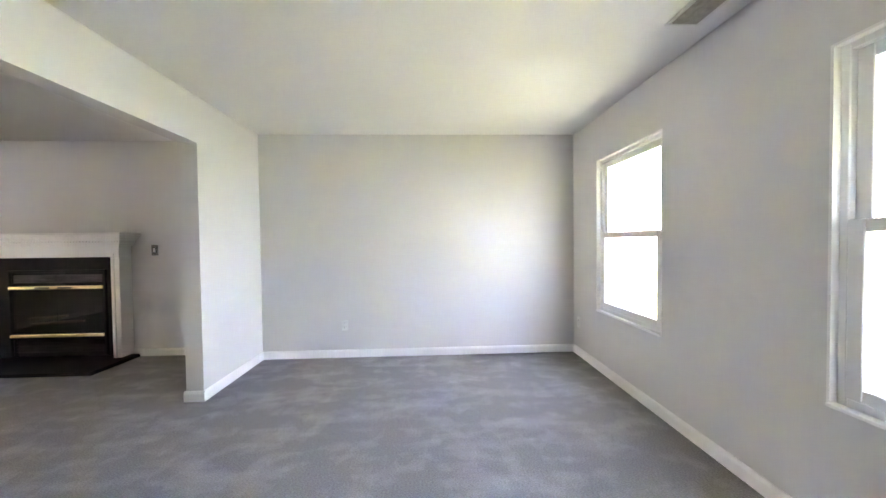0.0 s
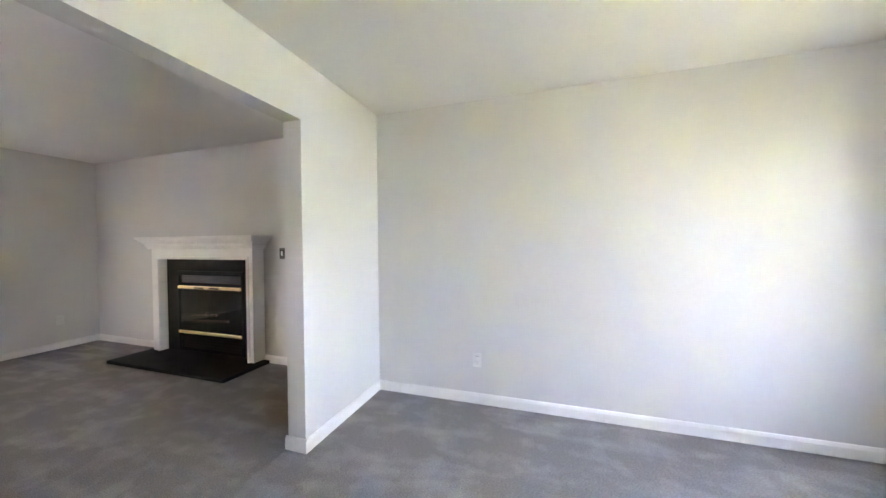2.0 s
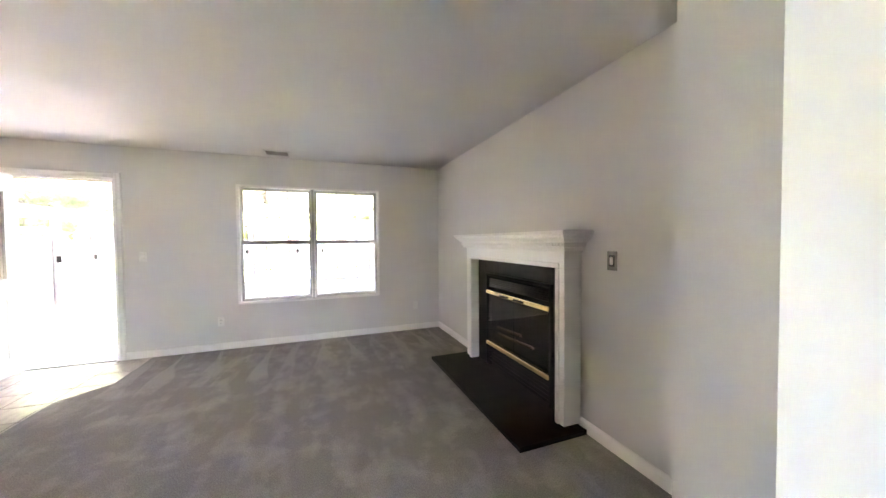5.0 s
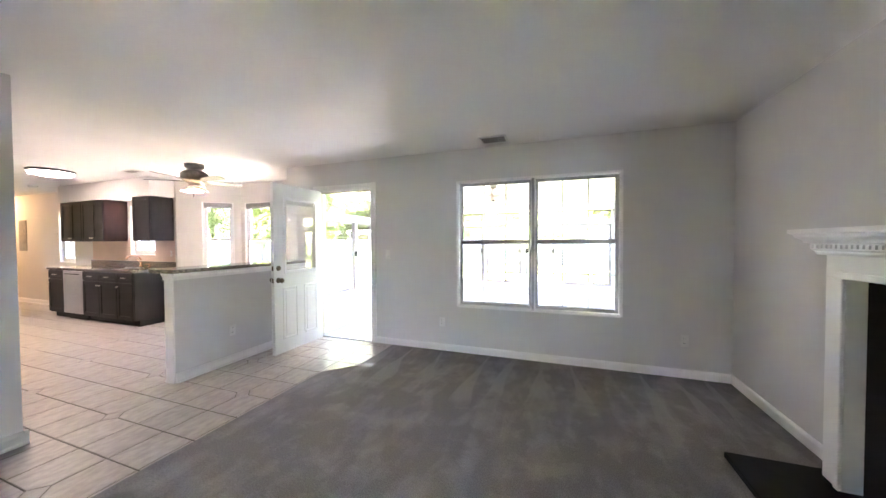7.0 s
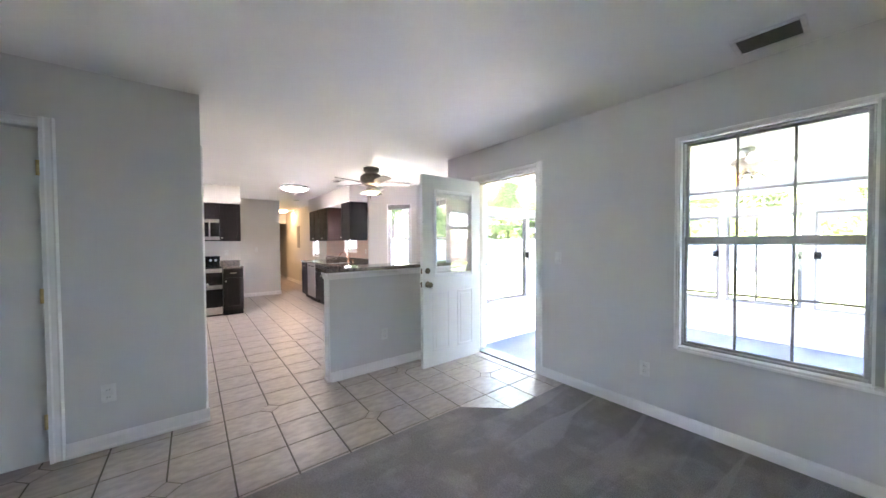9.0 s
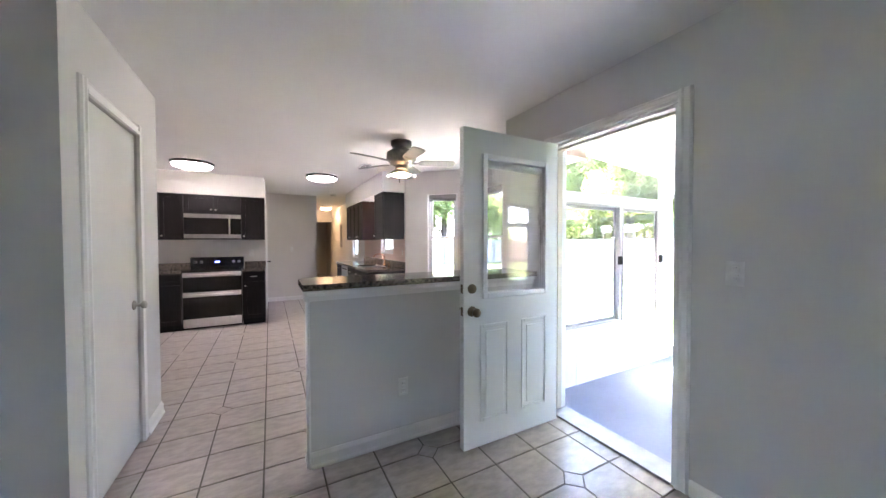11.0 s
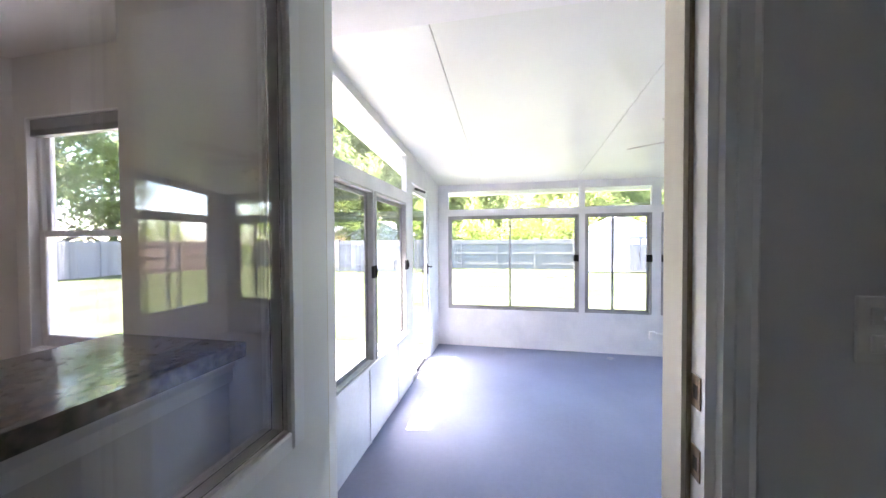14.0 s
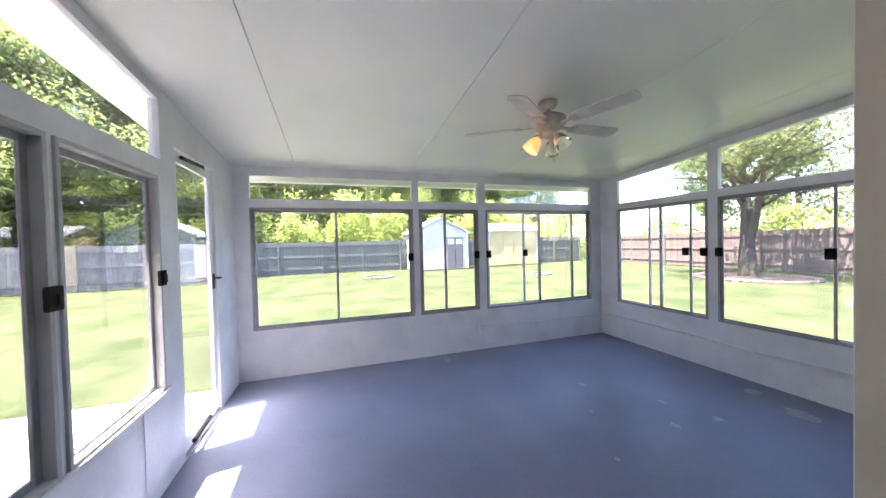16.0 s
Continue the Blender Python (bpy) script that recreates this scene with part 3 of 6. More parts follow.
part("door_pane", B(GX0, GX1, -0.4405, -0.4365, GZ0, GZ1), PANE, door, clear=True)
bm = B(GX0 + 0.005, GX1 - 0.005, -0.434, -0.418, GZ1 - 0.03, GZ1 - 0.002)
for i in range(5):
    box(bm, GX0 + 0.008, GX1 - 0.008, -0.433, -0.419, GZ1 - 0.048 + i * 0.0036, GZ1 - 0.046 + i * 0.0036)
box(bm, GX1 - 0.065, GX1 - 0.058, -0.430, -0.424, GZ1 - 0.13, GZ1 - 0.03)
part("enclosed_blind", bm, PLASTIC, door, "white blind drawn up between the panes")
for z, nm in ((1.036, "deadbolt"), (0.893, "door_knob")):
    bm = bmesh.new()
    for ys, sg in ((DY1, 1), (DY0, -1)):
        mm = Matrix.Translation((-4.395, ys, z)) @ pose(0, 0, 0, -90 * sg, 0, 0)
        lathe(bm, [(0.001, 0), (0.033, 0), (0.033, 0.006), (0.026, 0.012), (0.012, 0.016), (0.012, 0.034), (0.024, 0.042), (0.029, 0.055), (0.024, 0.068), (0.001, 0.072)] if nm == "door_knob" else [(0.001, 0), (0.031, 0), (0.029, 0.012), (0.020, 0.022), (0.001, 0.025)], m=mm, seg=20)
    knob = part(nm, bm, ANTIQUE, door, smooth=True)
    part("latch_plate", B(LX - 0.002, LX + 0.002, -0.438, -0.414, z - 0.028, z + 0.028), ANTIQUE, door)
for z in (0.25, 1.03, 1.83):
    part("hinge", rod(bmesh.new(), (-5.150, -0.454, z - 0.045), (-5.150, -0.454, z + 0.045), 0.007), ANTIQUE, door)
frame_ob = thing("door_frame_1", (WEST, D0, 0), "white door frame with casing and worn almond jambs", "door frame", "", "structure")
part("casing", casing(bmesh.new(), facing(WEST, D1, 0, -90), D1 - D0, DZ), TRIM, frame_ob)
bm = bmesh.new()
box(bm, -5.35, -5.2, D1 - 0.018, D1, -0.01, DZ - 0.018)
box(bm, -5.35, -5.2, D0, D0 + 0.018, -0.01, DZ - 0.018)
box(bm, -5.35, -5.2, D0, D1, DZ - 0.018, DZ)
part("jamb", bm, TRIM, frame_ob)
bm = bmesh.new()
for a, b in ((D1 - 0.034, D1 - 0.018), (D0 + 0.018, D0 + 0.024)):
    box(bm, -5.30, -5.252, a, b, -0.01, DZ - 0.034)
box(bm, -5.30, -5.252, D0 + 0.018, D1 - 0.018, DZ - 0.034, DZ - 0.018)
part("door_stop", bm, ALMOND, frame_ob, "almond painted door stop")
bm = bmesh.new()
for a, b in ((D1 - 0.025, D1 - 0.019),):
    box(bm, -5.252, -5.245, a, b, -0.01, DZ - 0.034)
part("weather_seal", bm, BROWNSEAL, frame_ob, "brown weather seal")
bm = bmesh.new()
box(bm, -5.345, -5.30, D1 - 0.030, D1 - 0.018, -0.01, DZ - 0.018)
part("brick_mould", bm, ALMOND, frame_ob)
for z in (0.893, 1.036):
    # thin black tab before the uncut plate, for the shade of its hole
    part("strike_hole", B(-5.234, -5.220, D1 - 0.0212, D1 - 0.0207, z - 0.014, z + 0.014), BLACK, frame_ob)
    part("strike_plate", B(-5.242, -5.212, D1 - 0.0205, D1 - 0.018, z - 0.032, z + 0.032), STRIKE, frame_ob, "worn brass strike plate")
part("threshold", B(-5.36, -5.185, D0 + 0.018, D1 - 0.018, -0.012, 0.014, 0.005), ALU, frame_ob, "aluminium threshold")

# closet door with a cat flap, pantry door
cdoor = thing("door_2", (-1.735, CY, 0), "flat white closet door with a small pet flap", "door", "", "structure")
bm = bmesh.new()
holed(bm, 0.745, 0.012, 2.03, -0.05, -0.014, [(0.245, 0.475, 0.135, 0.275)])
part("door_leaf", bm, DOORP, cdoor, m=facing(-1.728, CY, 0, 0))
bm = bmesh.new()
for q in ((0.22, 0.25, 0.11, 0.30), (0.47, 0.50, 0.11, 0.30), (0.25, 0.47, 0.27, 0.30), (0.25, 0.47, 0.11, 0.14)):
    box(bm, q[0], q[1], -0.0145, -0.004, q[2], q[3], 0.004, 1)
flap = part("pet_flap", bm, PLASTIC, cdoor, "white pet flap frame", m=facing(-1.728, CY, 0, 0))
part("flap_panel", B(0.246, 0.474, -0.046, -0.042, 0.136, 0.274), BLACKGLOSS, flap, m=facing(-1.728, CY, 0, 0))
for z in (0.26, 1.03, 1.80):
    part("hinge", rod(bmesh.new(), (-1.727, CY + 0.003, z - 0.045), (-1.727, CY + 0.003, z + 0.045), 0.009), BRASS, cdoor, "brass hinge")
cf = thing("door_frame_2", (-1.735, CY, 0), "white moulded door casing", "door frame", "", "structure")
part("casing", casing(bmesh.new(), facing(-1.735, CY, 0, 0), 0.76, 2.04), TRIM, cf)
pdoor = thing("door_3", (CX, -0.85, 0), "flat white pantry door with a nickel knob", "door", "", "structure")
part("door_leaf", B(CX + 0.012, CX + 0.047, -1.525, -0.855, 0.012, 2.03), DOORP, pdoor)
part("door_knob", lathe(bmesh.new(), [(0.001, 0), (0.03, 0), (0.028, 0.008), (0.011, 0.014), (0.011, 0.034), (0.026, 0.046), (0.024, 0.064), (0.001, 0.07)], m=Matrix.Translation((CX + 0.012, -1.46, 0.93)) @ pose(0, 0, 0, 0, -90, 0), seg=20), NICKEL, pdoor, smooth=True)
for z in (0.26, 1.03, 1.80):
    part("hinge", rod(bmesh.new(), (CX + 0.004, -0.852, z - 0.045), (CX + 0.004, -0.852, z + 0.045), 0.0075), BRASS, pdoor, "brass hinge")
pf = thing("door_frame_3", (CX, -0.85, 0), "white moulded door casing", "door frame", "", "structure")
part("casing", casing(bmesh.new(), facing(CX, -1.53, 0, 90), 0.68, 2.04), TRIM, pf)
hdoor = thing("door_4", (-4.30, -9.2, 0), "white hall door standing open", "door", "", "structure")
part("door_leaf", B(-4.325, -4.29, -9.75, -9.05, 0.012, 2.03), DOORP, hdoor)
part("door_knob", lathe(bmesh.new(), [(0.001, 0), (0.03, 0), (0.011, 0.014), (0.011, 0.034), (0.026, 0.046), (0.024, 0.064), (0.001, 0.07)], m=Matrix.Translation((-4.325, -9.12, 0.93)) @ pose(0, 0, 0, 0, -90, 0), seg=16), NICKEL, hdoor, smooth=True)
ldoor = thing("door_5", (-3.21, -6.3, 0), "white utility door with a dark lever", "door", "", "structure")
part("door_leaf", B(-3.226, -3.212, -6.85, -6.05, 0.012, 2.03), DOORP, ldoor)
part("lever", rod(rod(bmesh.new(), (-3.226, -6.12, 0.95), (-3.285, -6.12, 0.95), 0.011), (-3.275, -6.12, 0.95), (-3.275, -6.22, 0.95), 0.010), BLACK, ldoor, "dark metal lever")

# ---- fireplace ----
FX0, FX1 = -3.83, -2.245
fp = thing("fireplace", (-3.06, FAMN, 0), "white dentil-moulded mantel round a black gas fireplace", "fireplace")
YF = 4.10
for a, b in ((FX0, -3.70), (-2.325, FX1)):
    part("leg", B(a, b, YF, FAMN, 0.036, 1.14, 0.004, 1), TRIM, fp)
    c, d = (b - 0.035, b) if a < -3 else (a, a + 0.035)
    part("inner_band", B(c, d, YF - 0.014, YF, 0.036, 1.14, 0.004, 1), TRIM, fp)
part("lintel", B(FX0, FX1, YF, FAMN, 1.14, 1.30, 0.003, 1), TRIM, fp)
part("lintel_band", B(-3.70 - 0.035, -2.325 + 0.035, YF - 0.014, YF, 1.141, 1.176, 0.004, 1), TRIM, fp)
PROF = [(0, 0), (0.018, 0.0), (0.024, 0.012), (0.024, 0.022), (0.036, 0.030), (0.036, 0.060), (0.055, 0.066), (0.062, 0.082), (0.085, 0.098), (0.088, 0.112), (0.105, 0.118), (0.105, 0.142), (0, 0.142)]
SX0, SX1, ZS = FX0 - 0.02, FX1 + 0.005, 1.260
bm = bmesh.new()
rows_ = []
for d, h in PROF:
    rows_.append([bm.verts.new(p) for p in ((SX0 - d, FAMN, ZS + h), (SX0 - d, YF - d, ZS + h), (SX1 + d, YF - d, ZS + h), (SX1 + d, FAMN, ZS + h))])
for a, b in zip(rows_, rows_[1:]):
    for k in range(3):
        bm.faces.new((a[k], a[k + 1], b[k + 1], b[k]))
bm.faces.new(rows_[0][::-1])
bmesh.ops.recalc_face_normals(bm, faces=bm.faces)
shelf = part("mantel_shelf", bm, TRIM, fp)
nd = 52
dent = None
for i in range(nd):
    x = SX0 - 0.03 + (SX1 - SX0 + 0.06) * (i + 0.5) / nd
    if dent is None:
        dent = part("dentil", B(x - 0.009, x + 0.009, YF - 0.046, YF - 0.036, ZS + 0.036, ZS + 0.056), TRIM, fp)
        dx0 = x
    else:
        o = dent.copy()
        scene.collection.objects.link(o)
        o.location.x = x - dx0
for q in ((-3.70, -3.46, 0.036, 1.14), (-2.485, -2.325, 0.036, 1.14), (-3.46, -2.485, 0.985, 1.14)):
    part("slate_slab", B(q[0], q[1], 4.185, FAMN, q[2], q[3]), SLATE, fp, "black slate surround slab")
part("firebox", B(-3.46, -2.485, 4.215, FAMN, 0.036, 0.985), BLACK, fp)
bm = bmesh.new()
for q in ((-3.50, -3.462, 0.05, 1.0), (-2.483, -2.455, 0.05, 1.0), (-3.462, -2.483, 0.975, 1.0)):
    box(bm, q[0], q[1], 4.160, 4.185, q[2], q[3], 0.004, 1)
part("insert_frame", bm, BLACK, fp)
for z in (0.868, 0.886, 0.904, 0.922, 0.940):
    part("louvre", B(-3.44, -2.505, -0.010, 0.010, -0.0035, 0.0035), SATIN, fp, m=Matrix.Translation((0, 4.184, z)) @ pose(0, 0, 0, 35, 0, 0))
for x in (-3.22, -2.99, -2.76):
    part("louvre_post", B(x - 0.004, x + 0.004, 4.196, 4.206, 0.855, 0.96), BLACK, fp)
for z in (0.10, 0.135, 0.17, 0.205):
    part("lower_louvre", B(-3.44, -2.505, -0.018, 0.018, -0.0025, 0.0025), BLACK, fp, m=Matrix.Translation((0, 4.197, z)) @ pose(0, 0, 0, 35, 0, 0))
part("glass_door", B(-3.44, -2.985, 4.173, 4.177, 0.29, 0.79), DARKGLASS, fp, "smoked glass fire door")
part("glass_door", B(-2.975, -2.505, 4.173, 4.177, 0.29, 0.79), DARKGLASS, fp, "smoked glass fire door")
part("door_meeting_bar", B(-2.984, -2.976, 4.172, 4.179, 0.29, 0.79), BLACK, fp)
for z0, z1 in ((0.792, 0.826), (0.262, 0.294)):
    part("brass_trim", B(-3.465, -2.48, 4.147, 4.171, z0, z1, 0.007), BRASS, fp, "polished brass trim bar")
for x in (-3.10, -2.86):
    part("brass_handle", rod(bmesh.new(), (x - 0.07, 4.139, 0.809), (x + 0.07, 4.139, 0.809), 0.009), BLACK, fp)
for x, z, l in ((-3.0, 0.40, 0.55), (-3.1, 0.46, 0.40)):
    part("ceramic_log", rod(bmesh.new(), (x - l / 2, 4.196, z), (x + l / 2, 4.196, z + 0.03), 0.016, 0.014), LOG, fp)
tagged(part("hearth", B(-3.905, -2.165, 3.69, FAMN - 0.02, 0.0, 0.035, 0.004, 1), SLATE), "low black slate hearth slab on the carpet", "hearth")

# ---- half wall with a granite bar ----
hw = thing("half_wall", (-4.3, -0.78, 0), "grey half wall with white trim", "half wall", "", "structure")
part("wall_core", B(WEST, -3.475, -0.84, -0.72, 0, 1.052), WALL, hw)
bm = bmesh.new()
sweep(bm, [(0, 0), (0.012, 0), (0.014, 0.03), (0.026, 0.05), (0.026, 0.066), (0, 0.066)], (-3.462, -0.72, 0.986), (WEST, -0.72, 0.986), (0, 1, 0))
sweep(bm, [(0, 0), (0.012, 0), (0.014, 0.03), (0.026, 0.05), (0.026, 0.066), (0, 0.066)], (-3.462, -0.84, 0.986), (-3.462, -0.72, 0.986), (1, 0, 0))
part("cap_moulding", bm, TRIM, hw)
part("end_board", B(-3.475, -3.462, -0.843, -0.717, 0.0, 1.052, 0.002, 1), TRIM, hw)
bm = prism(bmesh.new(), [(-3.435, -0.665), (-3.435, -1.02), (-3.495, -1.08), (WEST + 0.002, -1.08), (WEST + 0.002, -0.665)], 1.053, 1.089)
tagged(part("bar_top", bm, GRANITE), "polished speckled granite bar top on the half wall", "countertop")

# ---- kitchen ----

def shaker(parent, m, x0, x1, z0, z1, name, handle, mat=CABINET):
    """A framed cabinet front on the local plane y=0, facing +y."""
    bm = bmesh.new()
    s = min(0.055, (z1 - z0) * 0.3)
    for q in ((x0, x0 + s, z0, z1), (x1 - s, x1, z0, z1), (x0 + s, x1 - s, z1 - s, z1), (x0 + s, x1 - s, z0, z0 + s)):
        box(bm, q[0], q[1], 0.001, 0.021, q[2], q[3], 0.002, 1)
    box(bm, x0 + s, x1 - s, 0.001, 0.010, z0 + s, z1 - s)
    d = part(name, bm, mat, parent, m=m)
    bm = bmesh.new()
    hx, hz, horiz = handle
    if horiz:
        box(bm, hx - 0.05, hx + 0.05, 0.042, 0.052, hz - 0.006, hz + 0.006, 0.004, 1)
        for k in (-0.04, 0.04):
            box(bm, hx + k - 0.005, hx + k + 0.005, 0.020, 0.043, hz - 0.004, hz + 0.004)
    else:
        lathe(bm, [(0.001, 0), (0.007, 0), (0.006, 0.012), (0.014, 0.018), (0.013, 0.026), (0.001, 0.029)], m=Matrix.Translation((hx, 0.020, hz)) @ pose(0, 0, 0, -90, 0, 0), seg=14)
    part("handle", bm, NICKEL, d, "nickel handle", m=m)
    return d


def base_unit(m, w, label, doors=1, drawers=1, side=None):
    u = thing("base_cabinet", m @ Vector((w / 2, -0.3, 0)), label, "cabinet", "kitchen base cabinets")
    bm = B(0, w, -0.60, 0, 0.10, 0.868)
    part("body", bm, side or CABINET, u, m=m)
    part("toe_kick", B(0.002, w - 0.002, -0.58, -0.07, 0.0, 0.099), BLACK, u, m=m)
    n = doors
    for k in range(n):
        a, b = 0.006 + k * (w - 0.012) / n, 0.006 + (k + 1) * (w - 0.012) / n
        shaker(u, m, a + 0.003, b - 0.003, 0.115, 0.70 if drawers else 0.86, "door", (b - 0.035 if k % 2 == 0 else a + 0.035, 0.64, False))
        if drawers:
            shaker(u, m, a + 0.003, b - 0.003, 0.715, 0.86, "drawer_front", ((a + b) / 2, 0.788, True))
    return u


def wall_unit(m, w, z0, z1, depth, label, doors=1, side=None):
    u = thing("wall_cabinet", m @ Vector((w / 2, -depth / 2, z0)), label, "cabinet", "kitchen wall cabinets")
    part("body", B(0, w, -depth, 0, z0, z1), side or CABINET, u, m=m)
    for k in range(doors):
        a, b = 0.004 + k * (w - 0.008) / doors, 0.004 + (k + 1) * (w - 0.008) / doors
        shaker(u, m, a + 0.002, b - 0.002, z0 + 0.006, z1 - 0.006, "door", (b - 0.03 if k % 2 == 0 else a + 0.03, z0 + 0.06, False))
    return u


SM = facing(-4.60, -3.60, 0, -90)
base_unit(SM, 0.42, "espresso base cabinet with a drawer")
base_unit(SM @ Matrix.Translation((0.42, 0, 0)), 0.98, "wide espresso sink cabinet with two doors", doors=2)
base_unit(SM @ Matrix.Translation((2.01, 0, 0)), 0.50, "espresso base cabinet with a drawer")
dw = thing("dishwasher", SM @ Vector((1.7, -0.3, 0)), "stainless dishwasher between dark cabinets", "dishwasher")
part("tub", B(1.402, 2.008, -0.58, -0.01, 0.10, 0.866), BLACK, dw, m=SM)
part("door", B(1.405, 2.005, -0.01, 0.022, 0.115, 0.862, 0.006), STEEL, dw, m=SM)
part("toe_panel", B(1.405, 2.005, -0.5, -0.05, 0.0, 0.099), BLACK, dw, m=SM)
part("pocket_handle", B(1.48, 1.93, 0.021, 0.03, 0.80, 0.815, 0.003, 1), BLACKPLASTIC, dw, m=SM)
bm = bmesh.new()
for q in ((-0.02, 0.55, -0.598, 0.03), (1.25, 2.53, -0.598, 0.03), (0.55, 1.25, -0.598, -0.50), (0.55, 1.25, -0.09, 0.03)):
    box(bm, q[0], q[1], q[2], q[3], 0.870, 0.906)
bm.transform(SM)
tagged(part("countertop", bm, GRANITE), "polished granite worktop with a sink cut-out", "countertop")
tagged(part("backsplash", B(-0.02, 2.53, -0.598, -0.575, 0.907, 1.01, 0.003, 1), GRANITE, m=SM), "low granite backsplash against the wall", "backsplash")
# added thin panel; its pink stands for warm light on the sink wall
bm = bmesh.new()
for q in ((0.0, 0.539, 1.012, 1.44), (0.539, 1.261, 1.012, 1.128), (1.261, 2.50, 1.012, 1.44)):
    box(bm, q[0], q[1], -0.5985, -0.594, q[2], q[3])
solid("trim_splash", (bm.transform(SM), bm)[1], SPLASH, "thin panel behind the sink, coloured pink for a warm glow", "splash wall")
sink = thing("sink", SM @ Vector((0.9, -0.3, 0.87)), "double-bowl stainless kitchen sink", "sink")
bm = bmesh.new()
for a, b in ((0.552, 0.89), (0.91, 1.260)):
    for q in ((a, a + 0.006, -0.498, -0.092), (b - 0.006, b, -0.498, -0.092), (a + 0.006, b - 0.006, -0.498, -0.492), (a + 0.006, b - 0.006, -0.098, -0.092)):
        box(bm, q[0], q[1], q[2], q[3], 0.72, 0.900)
    box(bm, a, b, -0.498, -0.092, 0.712, 0.72)
box(bm, 0.889, 0.911, -0.498, -0.092, 0.86, 0.895)
part("bowls", bm, STEEL, sink, m=SM)
fa = thing("faucet", SM @ Vector((0.86, -0.54, 0.906)), "copper-toned arched kitchen faucet with a lever", "faucet")
part("base", lathe(bmesh.new(), [(0.001, 0), (0.03, 0), (0.028, 0.02), (0.019, 0.04), (0.017, 0.10), (0.001, 0.10)], m=SM @ Matrix.Translation((0.86, -0.54, 0.906))), COPPER, fa, smooth=True)
bm = bmesh.new()
pts = [Vector((0.86, -0.54 + 0.11 * (1 - math.cos(a)), 1.0 + 0.09 * math.sin(a) + 0.03)) for a in np.linspace(0, math.pi * 0.9, 10)]
for p, q in zip(pts, pts[1:]):
    rod(bm, p, q, 0.012, 0.012, 10)
part("spout", bm, COPPER, fa, m=SM)
part("lever", rod(bmesh.new(), (0.875, -0.54, 0.99), (0.95, -0.52, 1.05), 0.007, 0.009), COPPER, fa, m=SM)
so = thing("soap_dispenser", SM @ Vector((0.62, -0.54, 0.906)), "small copper-toned soap dispenser", "soap dispenser")
part("stem", lathe(bmesh.new(), [(0.001, 0), (0.02, 0), (0.016, 0.03), (0.009, 0.035), (0.009, 0.07), (0.001, 0.07)], m=SM @ Matrix.Translation((0.62, -0.54, 0.906)), seg=14), COPPER, so, smooth=True)
part("nozzle", rod(bmesh.new(), (0.62, -0.54, 0.97), (0.62, -0.47, 0.965), 0.006), COPPER, so, m=SM)

WM = facing(-4.86, -3.62, 0, -90)
wall_unit(WM, 0.46, 1.38, 2.125, 0.338, "narrow dark wall cabinet beside the window", 1)
wall_unit(WM @ Matrix.Translation((1.32, 0, 0)), 0.68, 1.38, 2.125, 0.338, "dark wall cabinet with a red-brown end panel", 2, CABSIDE)
wall_unit(WM @ Matrix.Translation((2.005, 0, 0)), 0.70, 1.38, 2.125, 0.338, "dark double-door wall cabinet", 2)

KM = Matrix.Translation((-3.20, -4.78, 0))
base_unit(KM, 0.32, "narrow espresso base cabinet beside the range")
base_unit(KM @ Matrix.Translation((1.09, 0, 0)), 0.60, "espresso base cabinet beside the range")
base_unit(KM @ Matrix.Translation((1.69, 0, 0)), 0.555, "espresso base cabinet beside the wall")
for a, b, l in ((-0.005, 0.322, "short granite worktop beside the range"), (1.088, 2.245, "granite worktop beside the range")):
    tagged(part("countertop", B(a, b, -0.598, 0.028, 0.870, 0.906, 0.003, 1), GRANITE, m=KM), l, "countertop")
    tagged(part("backsplash", B(a, b, -0.618, -0.599, 0.870, 1.0, 0.003, 1), GRANITE, m=KM), "low granite backsplash against the wall", "backsplash")
rg = thing("range", KM @ Vector((0.705, -0.3, 0)), "black and stainless electric double-oven range", "range")
part("body", B(0.33, 1.08, -0.60, -0.002, 0.02, 0.90), BLACK, rg, m=KM)
part("cooktop", B(0.328, 1.082, -0.60, 0.02, 0.901, 0.915, 0.004), BLACKGLOSS, rg, m=KM)
bg = part("backguard", B(0.33, 1.08, -0.615, -0.545, 0.916, 1.09, 0.008), BLACKGLOSS, rg, m=KM)
part("display", B(0.55, 0.86, -0.545, -0.541, 0.96, 1.06), BLACKGLOSS, bg, m=KM)
part("clock_digits", B(0.68, 0.74, -0.541, -0.5395, 1.0, 1.02), BLUELED, bg, "blue lit display", m=KM)
for x in (0.40, 0.48, 0.93, 1.01):
    part("burner_knob", lathe(bmesh.new(), [(0.001, 0), (0.022, 0), (0.019, 0.022), (0.001, 0.024)], m=KM @ Matrix.Translation((x, -0.545, 1.01)) @ pose(0, 0, 0, -90, 0, 0), seg=16), STEEL, bg, smooth=True)
for z0, z1, nm in ((0.60, 0.885, "upper_oven_door"), (0.19, 0.585, "lower_oven_door")):
    d = part(nm, B(0.335, 1.075, -0.001, 0.035, z0, z1, 0.004, 1), BLACKGLOSS, rg, m=KM)
    part("trim_band", B(0.335, 1.075, 0.0352, 0.039, z1 - 0.075, z1 - 0.002), STEEL, d, m=KM)
    part("handle", rod(bmesh.new(), (0.38, 0.075, z1 - 0.04), (1.03, 0.075, z1 - 0.04), 0.012), STEEL, d, m=KM)
    for x in (0.40, 1.01):
        part("handle_post", rod(bmesh.new(), (x, 0.036, z1 - 0.04), (x, 0.075, z1 - 0.04), 0.008), STEEL, d, m=KM)
